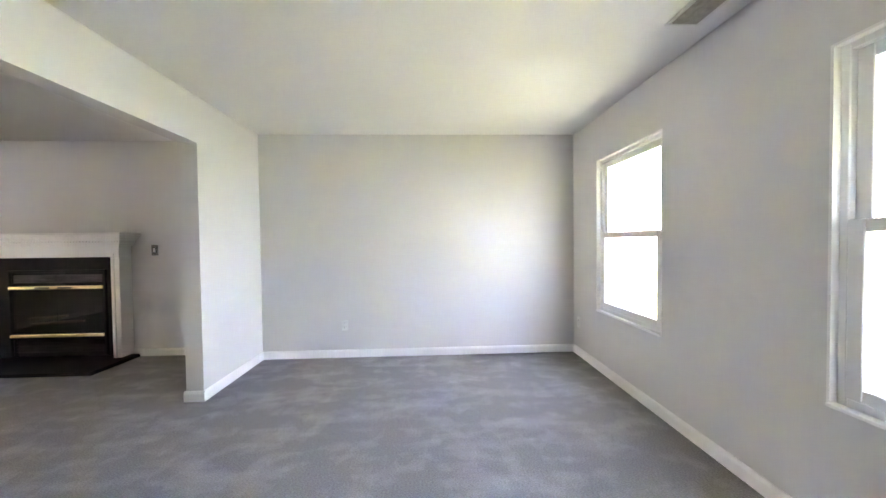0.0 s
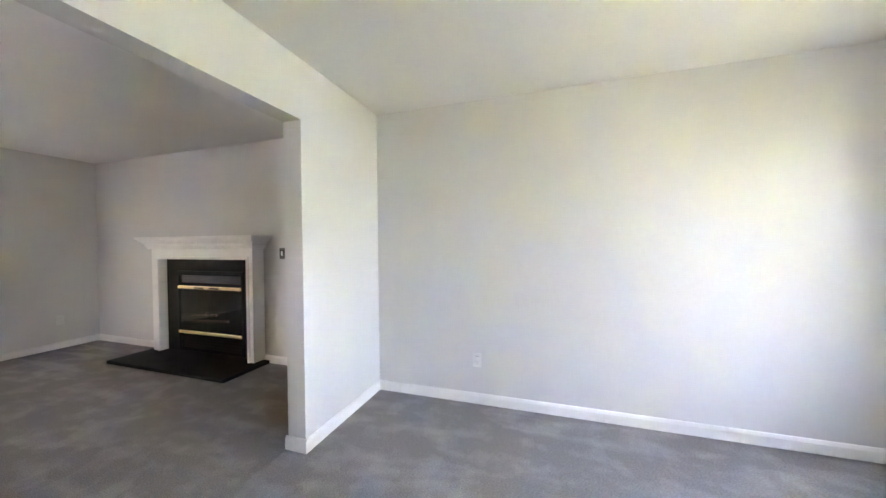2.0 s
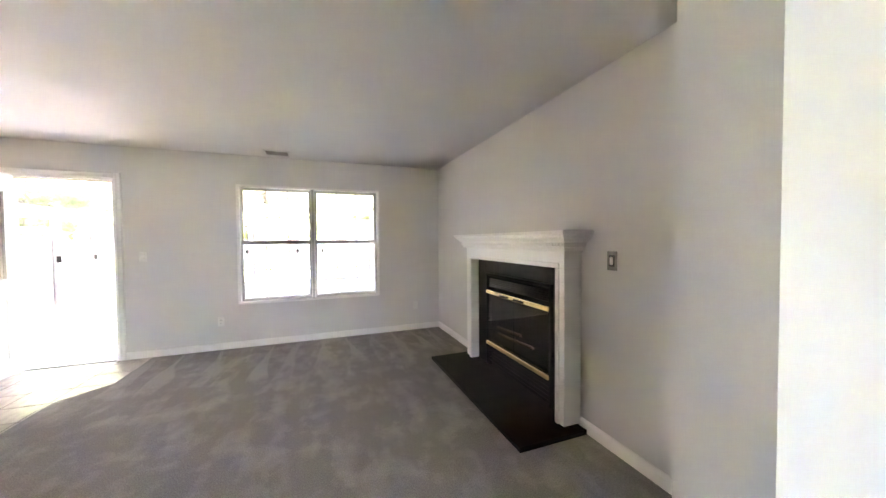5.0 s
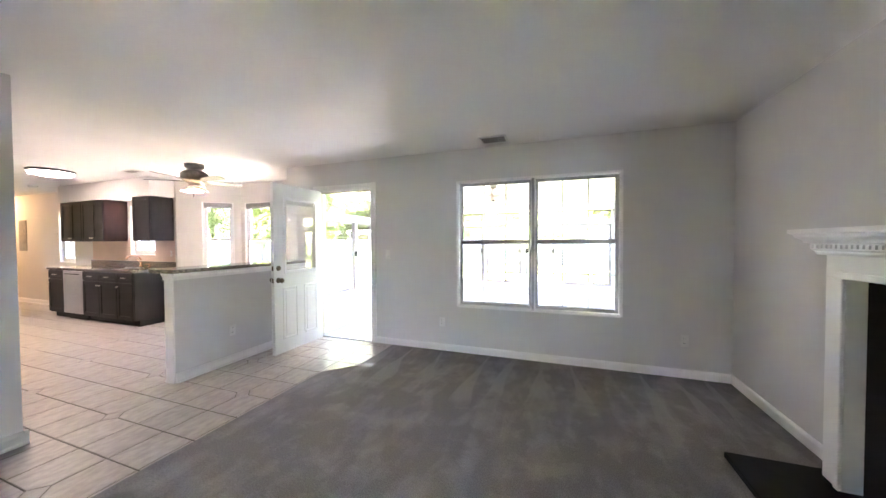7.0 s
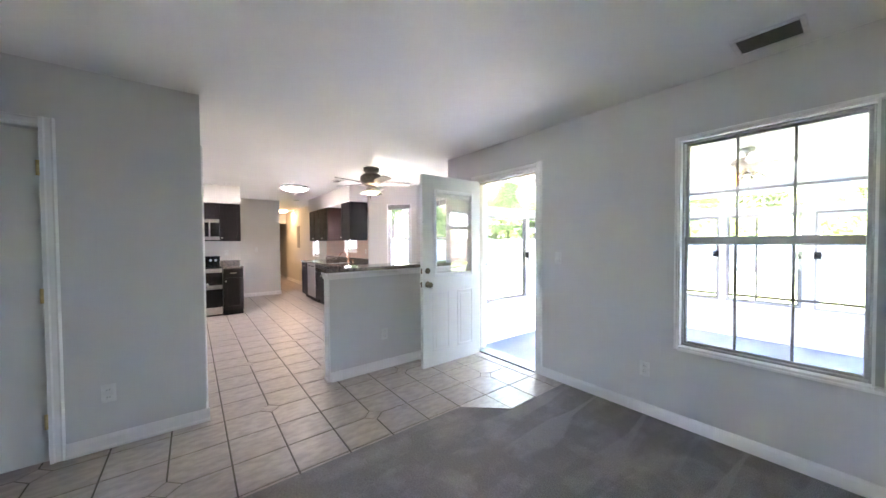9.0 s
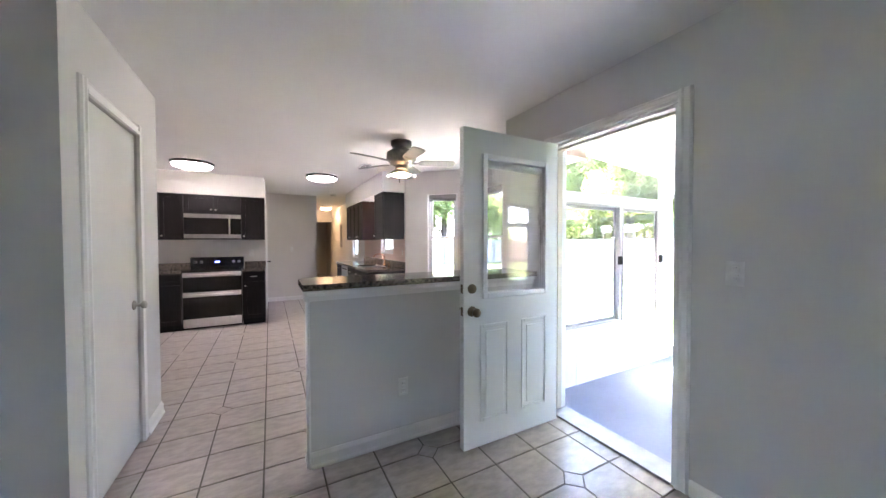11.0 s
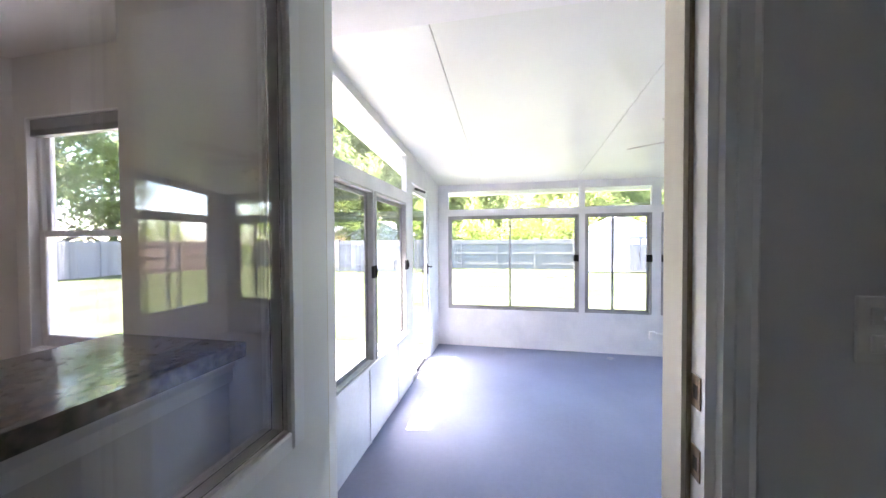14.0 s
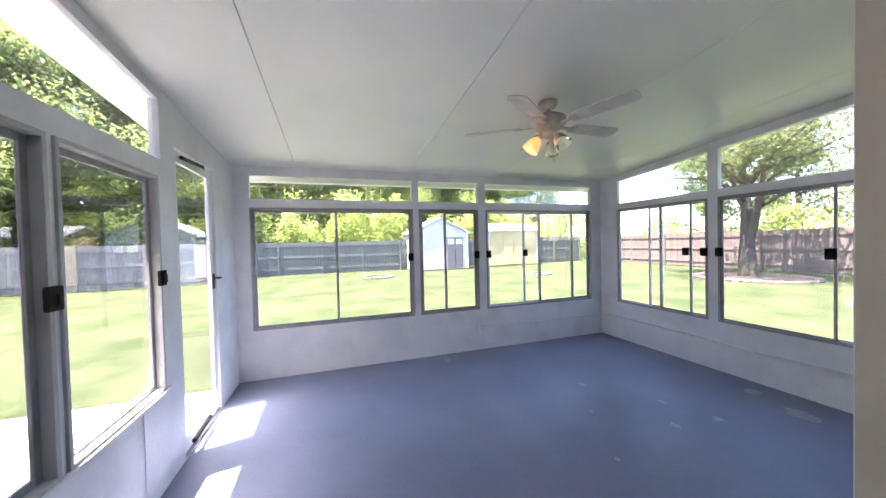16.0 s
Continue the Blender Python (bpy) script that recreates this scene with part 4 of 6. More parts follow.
part("drawer", B(0.335, 1.075, -0.001, 0.032, 0.05, 0.175, 0.004, 1), STEEL, rg, m=KM)
UM = Matrix.Translation((-3.20, -5.06, 0))
wall_unit(UM, 0.34, 1.38, 2.095, 0.338, "dark wall cabinet beside the microwave", 1)
wall_unit(UM @ Matrix.Translation((0.34, 0, 0)), 0.76, 1.80, 2.095, 0.338, "low dark cabinet above the microwave", 2)
wall_unit(UM @ Matrix.Translation((1.10, 0, 0)), 0.60, 1.38, 2.095, 0.338, "dark wall cabinet beside the microwave", 2)
wall_unit(UM @ Matrix.Translation((1.70, 0, 0)), 0.545, 1.38, 2.095, 0.338, "dark wall cabinet by the side wall", 1)
mw = thing("microwave", UM @ Vector((0.72, -0.17, 1.38)), "stainless over-range microwave with a dark door", "microwave")
part("case", B(0.345, 1.095, -0.338, 0.03, 1.385, 1.795), BLACK, mw, m=UM)
dd = part("door", B(0.345, 1.095, 0.031, 0.06, 1.40, 1.79, 0.006), BLACKGLOSS, mw, m=UM)
part("top_band", B(0.345, 1.095, 0.0605, 0.066, 1.725, 1.788), STEEL, dd, m=UM)
part("bottom_band", B(0.345, 1.095, 0.0605, 0.066, 1.402, 1.465), STEEL, dd, m=UM)
part("handle", rod(bmesh.new(), (0.50, 0.10, 1.44), (0.50, 0.10, 1.76), 0.011), STEEL, dd, m=UM)
ep = thing("electrical_panel", (WEST, -8.9, 1.2), "grey metal electrical panel on the hall wall", "electrical panel")
part("door", B(WEST, WEST + 0.012, -9.06, -8.72, 1.18, 1.88, 0.004, 1), ALU, ep)


# ---- lamps, fans, vents ----
def dome(x, y, r, label, mat=DOME, rim=BLACK):
    d = thing("ceiling_light", (x, y, CEILING), label, "ceiling light", "round ceiling lights")
    part("rim", lathe(bmesh.new(), [(r - 0.02, 0), (r, 0), (r, -0.03), (r - 0.008, -0.034), (r - 0.02, -0.034)], (x, y, CEILING - 0.001), 40), rim, d, smooth=True)
    part("diffuser", lathe(bmesh.new(), [(r - 0.012, -0.030), (r * 0.88, -0.055), (r * 0.6, -0.078), (r * 0.3, -0.088), (0.004, -0.090)], (x, y, CEILING - 0.001), 40), mat, d, smooth=True)


dome(-4.06, -4.45, 0.25, "round white dome light with a dark rim, lit")
dome(-2.345, -4.3, 0.25, "round white dome light with a dark rim, lit")
dome(-4.85, -9.5, 0.16, "small warm hall ceiling light, lit", HALLGLOW, NICKEL)


def ceiling_fan(x, y, z, drop, label, body, blade_mat, turn, lamps, span=0.62, deep=0.12, wide=1.0, cap=((0.075, 0), (0.07, -0.03), (0.04, -0.055))):
    f = thing("ceiling_fan", (x, y, z), label, "ceiling fan")
    c = (x, y, z)
    part("canopy", lathe(bmesh.new(), [(0.02, 0), *cap, (0.02, cap[-1][1])], c), body, f, smooth=True)
    part("downrod", rod(bmesh.new(), (x, y, z - 0.05), (x, y, z - drop), 0.013), body, f)
    h = -drop
    part("motor", lathe(bmesh.new(), [(q * wide, h - v * deep) for q, v in ((0.03, -0.08), (0.085, 0), (0.13, 0.2), (0.135, 0.58), (0.105, 0.83), (0.06, 1.0), (0.03, 1.0))], c, 32), body, f, smooth=True)
    for k in range(5):
        a = radians(turn + 72 * k)
        m = Matrix.Translation((x, y, z + h - deep + 0.035)) @ pose(0, 0, 0, 0, 0, turn + 72 * k) @ pose(0, 0, 0, -12, 0, 0)
        bm = bmesh.new()
        box(bm, 0.09, 0.20, -0.018, 0.018, -0.004, 0.004, 0.003, 1)
        box(bm, 0.19, 0.25, -0.04, 0.04, -0.004, 0.002, 0.003, 1)
        part("blade_iron", bm, body, f, m=m)
        out = [(0.21, -0.052), (0.30, -0.062), (span - 0.04, -0.068), (span - 0.01, -0.05), (span, 0), (span - 0.01, 0.05), (span - 0.04, 0.068), (0.30, 0.062), (0.21, 0.052)]
        part("blade", prism(bmesh.new(), out, 0.003, 0.010), blade_mat, f, m=m)
    lamps(f, x, y, z + h - deep)
    part("pull_chain", rod(bmesh.new(), (x + 0.03, y + 0.02, z + h - 0.14), (x + 0.03, y + 0.02, z + h - 0.33), 0.0025, seg=6), body, f)
    part("chain_fob", rod(bmesh.new(), (x + 0.03, y + 0.02, z + h - 0.33), (x + 0.03, y + 0.02, z + h - 0.37), 0.007, 0.005, 8), blade_mat, f)
    return f


def bowl_lamp(f, x, y, z):
    part("fitter", lathe(bmesh.new(), [(0.03, 0.01), (0.06, 0), (0.075, -0.035), (0.03, -0.036)], (x, y, z)), NICKEL, f, smooth=True)
    part("glass_shade", lathe(bmesh.new(), [(0.065, -0.036), (0.12, -0.075), (0.165, -0.11), (0.158, -0.11), (0.115, -0.08), (0.06, -0.042)], (x, y, z), 32), FROST, f, smooth=True, clear=True)
    part("bulb", lathe(bmesh.new(), [(0.02, -0.04), (0.06, -0.065), (0.105, -0.095), (0.075, -0.114), (0.004, -0.118)], (x, y, z)), BULBW, f, "lit bulb", smooth=True)


def tulip_lamps(f, x, y, z):
    part("fitter", lathe(bmesh.new(), [(0.03, 0.01), (0.055, 0), (0.05, -0.04), (0.02, -0.055)], (x, y, z)), ALMOND, f, smooth=True)
    for k, a in enumerate((250, 10, 130)):
        m = Matrix.Translation((x, y, z - 0.02)) @ pose(0, 0, 0, 0, 0, a) @ Matrix.Translation((0.05, 0, 0)) @ pose(0, 0, 0, 0, -38, 0)
        part("lamp_arm", rod(bmesh.new(), (0, 0, 0.01), (0, 0, -0.05), 0.014, 0.02), ALMOND, f, m=m)
        part("tulip_shade", lathe(bmesh.new(), [(0.022, -0.045), (0.042, -0.07), (0.052, -0.11), (0.066, -0.155), (0.062, -0.155), (0.047, -0.11), (0.037, -0.072), (0.018, -0.05)], m=m, seg=24),
             ORANGE if k == 0 else FROST, f, "orange-glowing glass shade" if k == 0 else "unlit frosted glass shade", smooth=True)


ceiling_fan(-4.57, -2.09, CEILING, 0.09, "dull pewter ceiling fan with grey blades and a lit bowl lamp", PEWTER, BLADE, 14, bowl_lamp, 0.60, 0.18, 1.22, ((0.115, 0), (0.115, -0.045), (0.10, -0.06), (0.06, -0.085)))


# slat grey is set darker, for the shaded sides of the louvres
VENTSLAT = material("shaded_grey_slat", (0.46, 0.43, 0.40), 0.6, second=(0.34, 0.315, 0.29), scale=30)


def register(x0, x1, y0, y1, label, slats=9, along_x=False):
    v = thing("ceiling_vent", ((x0 + x1) / 2, (y0 + y1) / 2, CEILING), label, "air vent", "ceiling vents")
    bm = bmesh.new()
    f = 0.024
    for q in ((x0, x1, y0, y0 + f), (x0, x1, y1 - f, y1), (x0, x0 + f, y0 + f, y1 - f), (x1 - f, x1, y0 + f, y1 - f)):
        box(bm, q[0], q[1], q[2], q[3], CEILING - 0.012, CEILING - 0.001, 0.004, 1)
    part("frame", bm, PLASTIC, v)
    # flat black sheet in place of the shade inside an open duct
    part("duct", B(x0 + f, x1 - f, y0 + f, y1 - f, CEILING - 0.0035, CEILING - 0.0015), BLACK, v)
    for k in range(slats):
        if along_x:
            y = y0 + f + (y1 - y0 - 2 * f) * (k + 0.5) / slats
            part("slat", B(x0 + f, x1 - f, -0.008, 0.008, -0.0008, 0.0008), VENTSLAT, v, m=Matrix.Translation((0, y, CEILING - 0.008)) @ pose(0, 0, 0, 28, 0, 0))
        else:
            x = x0 + f + (x1 - x0 - 2 * f) * (k + 0.5) / slats
            part("slat", B(-0.008, 0.008, y0 + f, y1 - f, -0.0008, 0.0008), VENTSLAT, v, m=Matrix.Translation((x, 0, CEILING - 0.008)) @ pose(0, 0, 0, 0, 28, 0))
    return v


register(2.44, 2.628, 1.83, 2.195, "white metal ceiling vent near the window wall", 10)
register(-5.06, -4.83, 1.91, 2.20, "white metal ceiling vent above the twin window", 10)
register(-4.60, -4.44, -3.55, -3.25, "white metal ceiling vent in the kitchen", 8)
sm = thing("smoke_detector", (-4.6, -6.6, CEILING), "white round smoke detector", "smoke detector")
part("case", lathe(bmesh.new(), [(0.01, 0), (0.07, 0), (0.068, -0.02), (0.05, -0.035), (0.01, -0.036)], (-4.6, -6.6, CEILING)), PLASTIC, sm, smooth=True)


def outlet(m, label, kind="outlet", name="outlet"):
    """A wall plate, local x along the wall, y out of it."""
    o = thing(name, m.to_translation(), label, kind)
    part("plate", B(-0.036, 0.036, 0.0, 0.006, -0.059, 0.059, 0.003, 2), PLASTIC, o, m=m)
    if kind == "outlet":
        for z in (-0.024, 0.024):
            r = part("receptacle", B(-0.016, 0.016, 0.006, 0.0085, z - 0.015, z + 0.015, 0.004, 2), PLASTIC, o, m=m)
            # raised black tabs, for the shade inside the slots
            part("slots", box(B(-0.0075, -0.0055, 0.0085, 0.0092, z - 0.004, z + 0.006), 0.0055, 0.0075, 0.0085, 0.0092, z - 0.004, z + 0.006), BLACKPLASTIC, r, m=m)
    elif kind == "double switch":
        for z in (-0.024, 0.024):
            r = part("switch_body", B(-0.017, 0.017, 0.006, 0.0095, z - 0.016, z + 0.016, 0.003, 2), PLASTIC, o, m=m)
            part("toggle", B(-0.011, 0.003, 0.0095, 0.019, z - 0.005, z + 0.005, 0.002, 1), PLASTIC, r, m=m)
    else:
        part("toggle", B(-0.005, 0.005, 0.006, 0.020, -0.004, 0.014, 0.002, 1), PLASTIC, o, m=m)
    return o


for x, y, z, d, l, k, nm in ((0.193, NORTH, 0.356, 180, "white wall outlet above the baseboard", "outlet", "outlet"), (WEST, 1.365, 0.35, -90, "white wall outlet beside the twin window", "outlet", "outlet"),
                             (WEST, 3.87, 0.365, -90, "white wall outlet near the corner", "outlet", "outlet"), (-1.995, CY, 0.36, 0, "white wall outlet on the closet wall", "outlet", "outlet"),
                             (-4.05, -0.72, 0.365, 0, "white wall outlet on the half wall", "outlet", "outlet"), (EAST, 3.9, 0.36, 90, "white wall outlet near the corner", "outlet", "outlet"),
                             (WEST, 0.615, 1.18, -90, "white double switch plate beside the porch door", "double switch", "light_switch"), (-5.135, -3.597, 0.70, 0, "white outlet on the cabinet end panel", "outlet", "outlet"), (-3.72, -6.97, 1.18, 0, "white switch plate in the kitchen", "light switch", "light_switch"),
                             (-2.98, -5.40, 1.15, 0, "white outlet above the worktop", "outlet", "outlet"), (WEST, -3.7, 1.16, -90, "white outlet beside the sink window", "outlet", "outlet")):
    outlet(facing(x, y, z, d), l, k, nm)
th = thing("fireplace_switch", (-1.985, FAMN, 1.205), "dark metal wall switch plate beside the fireplace", "light switch")
part("plate", B(-2.022, -1.948, FAMN - 0.006, FAMN, 1.145, 1.265, 0.003, 2), PEWTER, th)
part("recess", B(-2.005, -1.965, FAMN - 0.008, FAMN - 0.006, 1.17, 1.24), BLACKPLASTIC, th)
part("rocker", B(-1.997, -1.973, FAMN - 0.013, FAMN - 0.008, 1.18, 1.23, 0.003, 1), PLASTIC, th)

# ---- sunroom ----
FANBODY = material("yellowed_white_fan_motor", (0.50, 0.46, 0.40), 0.4, second=(0.36, 0.32, 0.27), scale=18)
FANBLADE = material("worn_white_blade", (0.64, 0.61, 0.58), 0.5, second=(0.50, 0.47, 0.44), scale=7)
PF, PL, PR, PW, PE = -0.20, -1.05, 3.975, -9.29, -5.35


def roof(x):
    return 2.190 + 0.083 * (x - PW)


solid("porch_floor", B(PW, PE, PL, PR, -0.5, PF), PORCHFLOOR, "worn blue-grey painted concrete porch floor", "floor")
# roof panels with open seams
bm = bmesh.new()
seams = [PL - 0.38, -0.41, 0.90, 2.15, 3.42, PR + 0.38]
XA, XB = PW - 0.35, -6.03
for a, b in zip(seams, seams[1:]):
    vs = [bm.verts.new((x, y, z)) for x, y, z in ((XA, a + 0.003, roof(XA)), (XB, a + 0.003, roof(XB)), (XB, b - 0.003, roof(XB)), (XA, b - 0.003, roof(XA)))]
    up = [bm.verts.new(v.co + Vector((0, 0, 0.03))) for v in vs]
    for k in range(4):
        bm.faces.new((vs[k], vs[(k + 1) % 4], up[(k + 1) % 4], up[k]))
    bm.faces.new(vs[::-1])
    bm.faces.new(up)
bmesh.ops.recalc_face_normals(bm, faces=bm.faces)
solid("porch_ceiling", bm, PORCHCEIL, "glossy white insulated roof panels with seams", "ceiling")
bm = bmesh.new()
vs = [bm.verts.new((x, y, roof(x) + 0.032)) for x, y in ((XA, PL - 0.38), (XB, PL - 0.38), (XB, PR + 0.38), (XA, PR + 0.38))]
up = [bm.verts.new(v.co + Vector((0, 0, 0.06))) for v in vs]
for k in range(4):
    bm.faces.new((vs[k], vs[(k + 1) % 4], up[(k + 1) % 4], up[k]))
bm.faces.new(vs[::-1])
bm.faces.new(up)
bmesh.ops.recalc_face_normals(bm, faces=bm.faces)
solid("porch_roof", bm, ALU, "white metal porch roof", "roof")
gz = roof(XA)
bm = sweep(bmesh.new(), [(0, 0.02), (0.012, -0.075), (0.075, -0.085), (0.095, -0.02), (0.095, 0.035), (0, 0.035)], (XA + 0.01, PL - 0.38, gz), (XA + 0.01, PR + 0.38, gz), (-1, 0, 0))
solid("porch_gutter", bm, VINYL, "white metal gutter along the porch eave", "gutter")
# ribbed eave soffit of the house over the door
bm = B(-6.03, PE, -1.45, 4.36, 2.475, 2.59)
for k in range(38):
    y = -1.0 + k * 0.13
    box(bm, -6.02, PE - 0.001, y, y + 0.012, 2.466, 2.4755)
solid("eave_soffit", bm, VINYL, "ribbed white vinyl eave soffit", "soffit")
solid("fascia_end", B(-6.43, -6.04, -1.42, -1.16, 2.26, 2.385, 0.01, 1), TANEAVE, "tan painted fascia end under the porch roof", "fascia")
solid("eave_soffit_north", B(-6.78, -5.36, -3.9, -1.47, 2.605, 2.76), TANEAVE, "tan painted eave over the bay", "soffit")


def sloped(bm, x0, x1, y0, y1, z0, drop):
    """A post or rail that rises to the sloping roof."""
    a = [bm.verts.new((x, y, z0)) for x, y in ((x0, y0), (x1, y0), (x1, y1), (x0, y1))]
    b = [bm.verts.new((x, y, roof(x) - drop)) for x, y in ((x0, y0), (x1, y0), (x1, y1), (x0, y1))]
    for k in range(4):
        bm.faces.new((a[k], a[(k + 1) % 4], b[(k + 1) % 4], b[k]))
    bm.faces.new(a[::-1])
    bm.faces.new(b)
    return bm


TH = 0.06
# left wall: knee wall, posts, rails, sloped head rail
LW = [(-6.865, -5.93), (-7.69, -6.905)]
LD0, LD1 = -8.70, -7.94
bm = bmesh.new()
box(bm, -7.75, -5.36, PL - TH, PL, -0.5, 0.405)
sloped(bm, -5.93, -5.36, PL - TH, PL, 0.405, 0.002)
box(bm, -6.905, -6.865, PL - TH, PL, 0.405, 1.745)
sloped(bm, -7.94, -7.75, PL - TH, PL, -0.5, 0.002)
box(bm, -7.75, -7.69, PL - TH, PL, 0.405, 1.745)
box(bm, -7.75, -5.93, PL - TH, PL, 1.745, 1.86)
sloped(bm, PW - TH, LD0, PL - TH, PL, -0.5, 0.002)
sloped(bm, LD0, LD1, PL - TH, PL, 2.0, 0.002)
vs = []
for x in (-7.75, -5.93):
    vs.append([bm.verts.new((x, y, roof(x) - d)) for y, d in ((PL - TH, 0.075), (PL, 0.075), (PL, 0.002), (PL - TH, 0.002))])
for k in range(4):
    bm.faces.new((vs[0][k], vs[0][(k + 1) % 4], vs[1][(k + 1) % 4], vs[1][k]))
bmesh.ops.recalc_face_normals(bm, faces=bm.faces)
solid("porch_wall_left", bm, PORCHWALL, "white painted porch wall with sliding windows and a door", "wall")
bm = bmesh.new()
for x in (-6.80, -7.45, -6.15):
    box(bm, x - 0.012, x + 0.012, PL, PL + 0.006, PF, 0.385)
box(bm, -7.75, -5.36, PL, PL + 0.022, 0.385, 0.41, 0.004, 1)
solid("porch_trim_left", bm, PORCHWALL, "white sill and panel battens", "trim")

# far wall
FW = [(-0.895, 0.945), (1.025, 1.86), (1.975, 3.775)]
bm = bmesh.new()
box(bm, PW - TH, PW, PL, PR, -0.5, 0.355)
edges = [PL] + [e for w in FW for e in w] + [PR]
for a, b in zip(edges[::2], edges[1::2]):
    box(bm, PW - TH, PW, a, b, 0.355, 2.195)
for a, b in FW:
    box(bm, PW - TH, PW, a, b, 1.725, 1.825)
    box(bm, PW - TH, PW, a, b, 2.085, 2.195)
solid("porch_wall_far", bm, PORCHWALL, "white painted porch wall with sliding windows", "wall")

# right wall
RW = [(-8.97, -7.74), (-7.635, -5.75)]
bm = bmesh.new()
box(bm, PW - TH, PE, PR, PR + TH, -0.5, 0.345)
sloped(bm, PW - TH, -8.97, PR, PR + TH, 0.345, 0.002)
sloped(bm, -7.74, -7.635, PR, PR + TH, 0.345, 0.002)
sloped(bm, -5.75, PE, PR, PR + TH, 0.345, 0.002)
for a, b in RW:
    box(bm, a, b, PR, PR + TH, 1.715, 1.80)
    vs = []
    for x in (a, b):
        vs.append([bm.verts.new((x, y, roof(x) - d)) for y, d in ((PR, 0.085), (PR + TH, 0.085), (PR + TH, 0.002), (PR, 0.002))])
    for k in range(4):
        bm.faces.new((vs[0][k], vs[0][(k + 1) % 4], vs[1][(k + 1) % 4], vs[1][k]))
bmesh.ops.recalc_face_normals(bm, faces=bm.faces)
solid("porch_wall_right", bm, PORCHWALL, "white painted porch wall with sliding windows", "wall")


def slider(name, m, w, z0, z1, splits, latches, label, dark=(), s=0.020, track=ALU):
    """A sliding window: local x along the wall, y into the room; sashes between the splits, latches at some of them."""
    root = thing(name, m.to_translation() + Vector((0, 0, z0)), label, "sliding window", "", "structure")
    bm = bmesh.new()
    f = 0.022
    for q in ((0, f, z0, z1), (w - f, w, z0, z1), (f, w - f, z1 - f, z1), (f, w - f, z0, z0 + f)):
        box(bm, q[0], q[1], -0.055, 0.012, q[2], q[3], 0.002, 1)
    part("track_frame", bm, track, root, "grey aluminium track", m=m)
    xs = [f] + list(splits) + [w - f]
    for k, (a, b) in enumerate(zip(xs, xs[1:])):
        y0 = -0.026 if k % 2 else -0.048
        aa, bb = a - (0.014 if k else 0), b + (0.014 if k < len(xs) - 2 else 0)
        bm = bmesh.new()
        for q in ((aa, aa + s, z0 + f, z1 - f), (bb - s, bb, z0 + f, z1 - f), (aa + s, bb - s, z1 - f - s, z1 - f), (aa + s, bb - s, z0 + f, z0 + f + s)):
            box(bm, q[0], q[1], y0, y0 + 0.018, q[2], q[3], 0.002, 1)
        sash = part("sash", bm, ALU if k in dark else VINYL, root, m=m)
        part("pane", B(aa + s, bb - s, y0 + 0.007, y0 + 0.011, z0 + f + s, z1 - f - s), PANE, sash, m=m, clear=True)
    for x in latches:
        bm = B(x - 0.036, x + 0.036, 0.012, 0.034, 1.065, 1.16, 0.006)
        box(bm, x - 0.012, x + 0.012, 0.034, 0.048, 1.085, 1.135, 0.004, 1)
        part("latch", bm, BLACKPLASTIC, root, "black window latch", m=m)
    return root


for i, (a, b) in enumerate(LW):
    slider("porch_window_%d" % (i + 1), facing(a, PL, 0, 0), b - a, 0.405, 1.745, [], [0.03] if i else [0.02], "aluminium-framed sliding porch window", dark=(0,), s=0.034, track=ALUF)
for i, ((a, b), sp, la) in enumerate(zip(FW, ([0.905], [0.36], [0.61, 0.875, 1.46]), ([1.80], [0.80], [0.03, 0.61]))):
    slider("porch_window_%d" % (3 + i), facing(PW, b, 0, -90), b - a, 0.355, 1.725, [(b - a) - s for s in sp][::-1], [(b - a) - s for s in la], "aluminium-framed sliding porch window", dark=(0, 1), s=0.028)
for i, ((a, b), sp, la) in enumerate(zip(RW, ([0.50, 0.66, 1.03], [0.87]), ([1.0, 1.20], [0.02, 0.86]))):
    w = b - a
    slider("porch_window_%d" % (6 + i), facing(b, PR, 0, 180), w, 0.345, 1.715, [w - s for s in sp][::-1], [w - s for s in la], "aluminium-framed sliding porch window", dark=(1,))

hook = thing("wall_hook", (-5.85, PL + 0.05, 1.0), "small dark cleat hook on the porch post", "hook")
part("plate", B(-5.865, -5.835, PL, PL + 0.006, 0.985, 1.015, 0.002, 1), BLACK, hook)
part("prong", rod(rod(bmesh.new(), (-5.85, PL + 0.004, 1.0), (-5.865, PL + 0.035, 0.995), 0.005, 0.005, 8), (-5.865, PL + 0.035, 0.995), (-5.885, PL + 0.040, 1.010), 0.005, 0.003, 8), BLACK, hook)

# transom lights above the windows
tr = thing("transom_far", (PW, 1.4, 1.83), "narrow transom panes above the far windows", "transom window", "", "structure")
for a, b in FW:
    part("pane", B(PW - 0.032, PW - 0.028, a, b, 1.825, 2.09), PANE, tr, clear=True)
tl = thing("transom_left", (-6.8, PL, 1.86), "sloping transom pane above the left windows", "transom window", "", "structure")
bm = bmesh.new()
sloped(bm, -7.75, -5.93, PL - 0.034, PL - 0.030, 1.86, 0.075)
bmesh.ops.recalc_face_normals(bm, faces=bm.faces)
part("pane", bm, PANE, tl, clear=True)
trr = thing("transom_right", (-7.3, PR, 1.80), "sloping transom panes above the right windows", "transom window", "", "structure")
for a, b in RW:
    bm = bmesh.new()
    sloped(bm, a, b, PR + 0.030, PR + 0.034, 1.80, 0.085)
    bmesh.ops.recalc_face_normals(bm, faces=bm.faces)
    part("pane", bm, PANE, trr, clear=True)

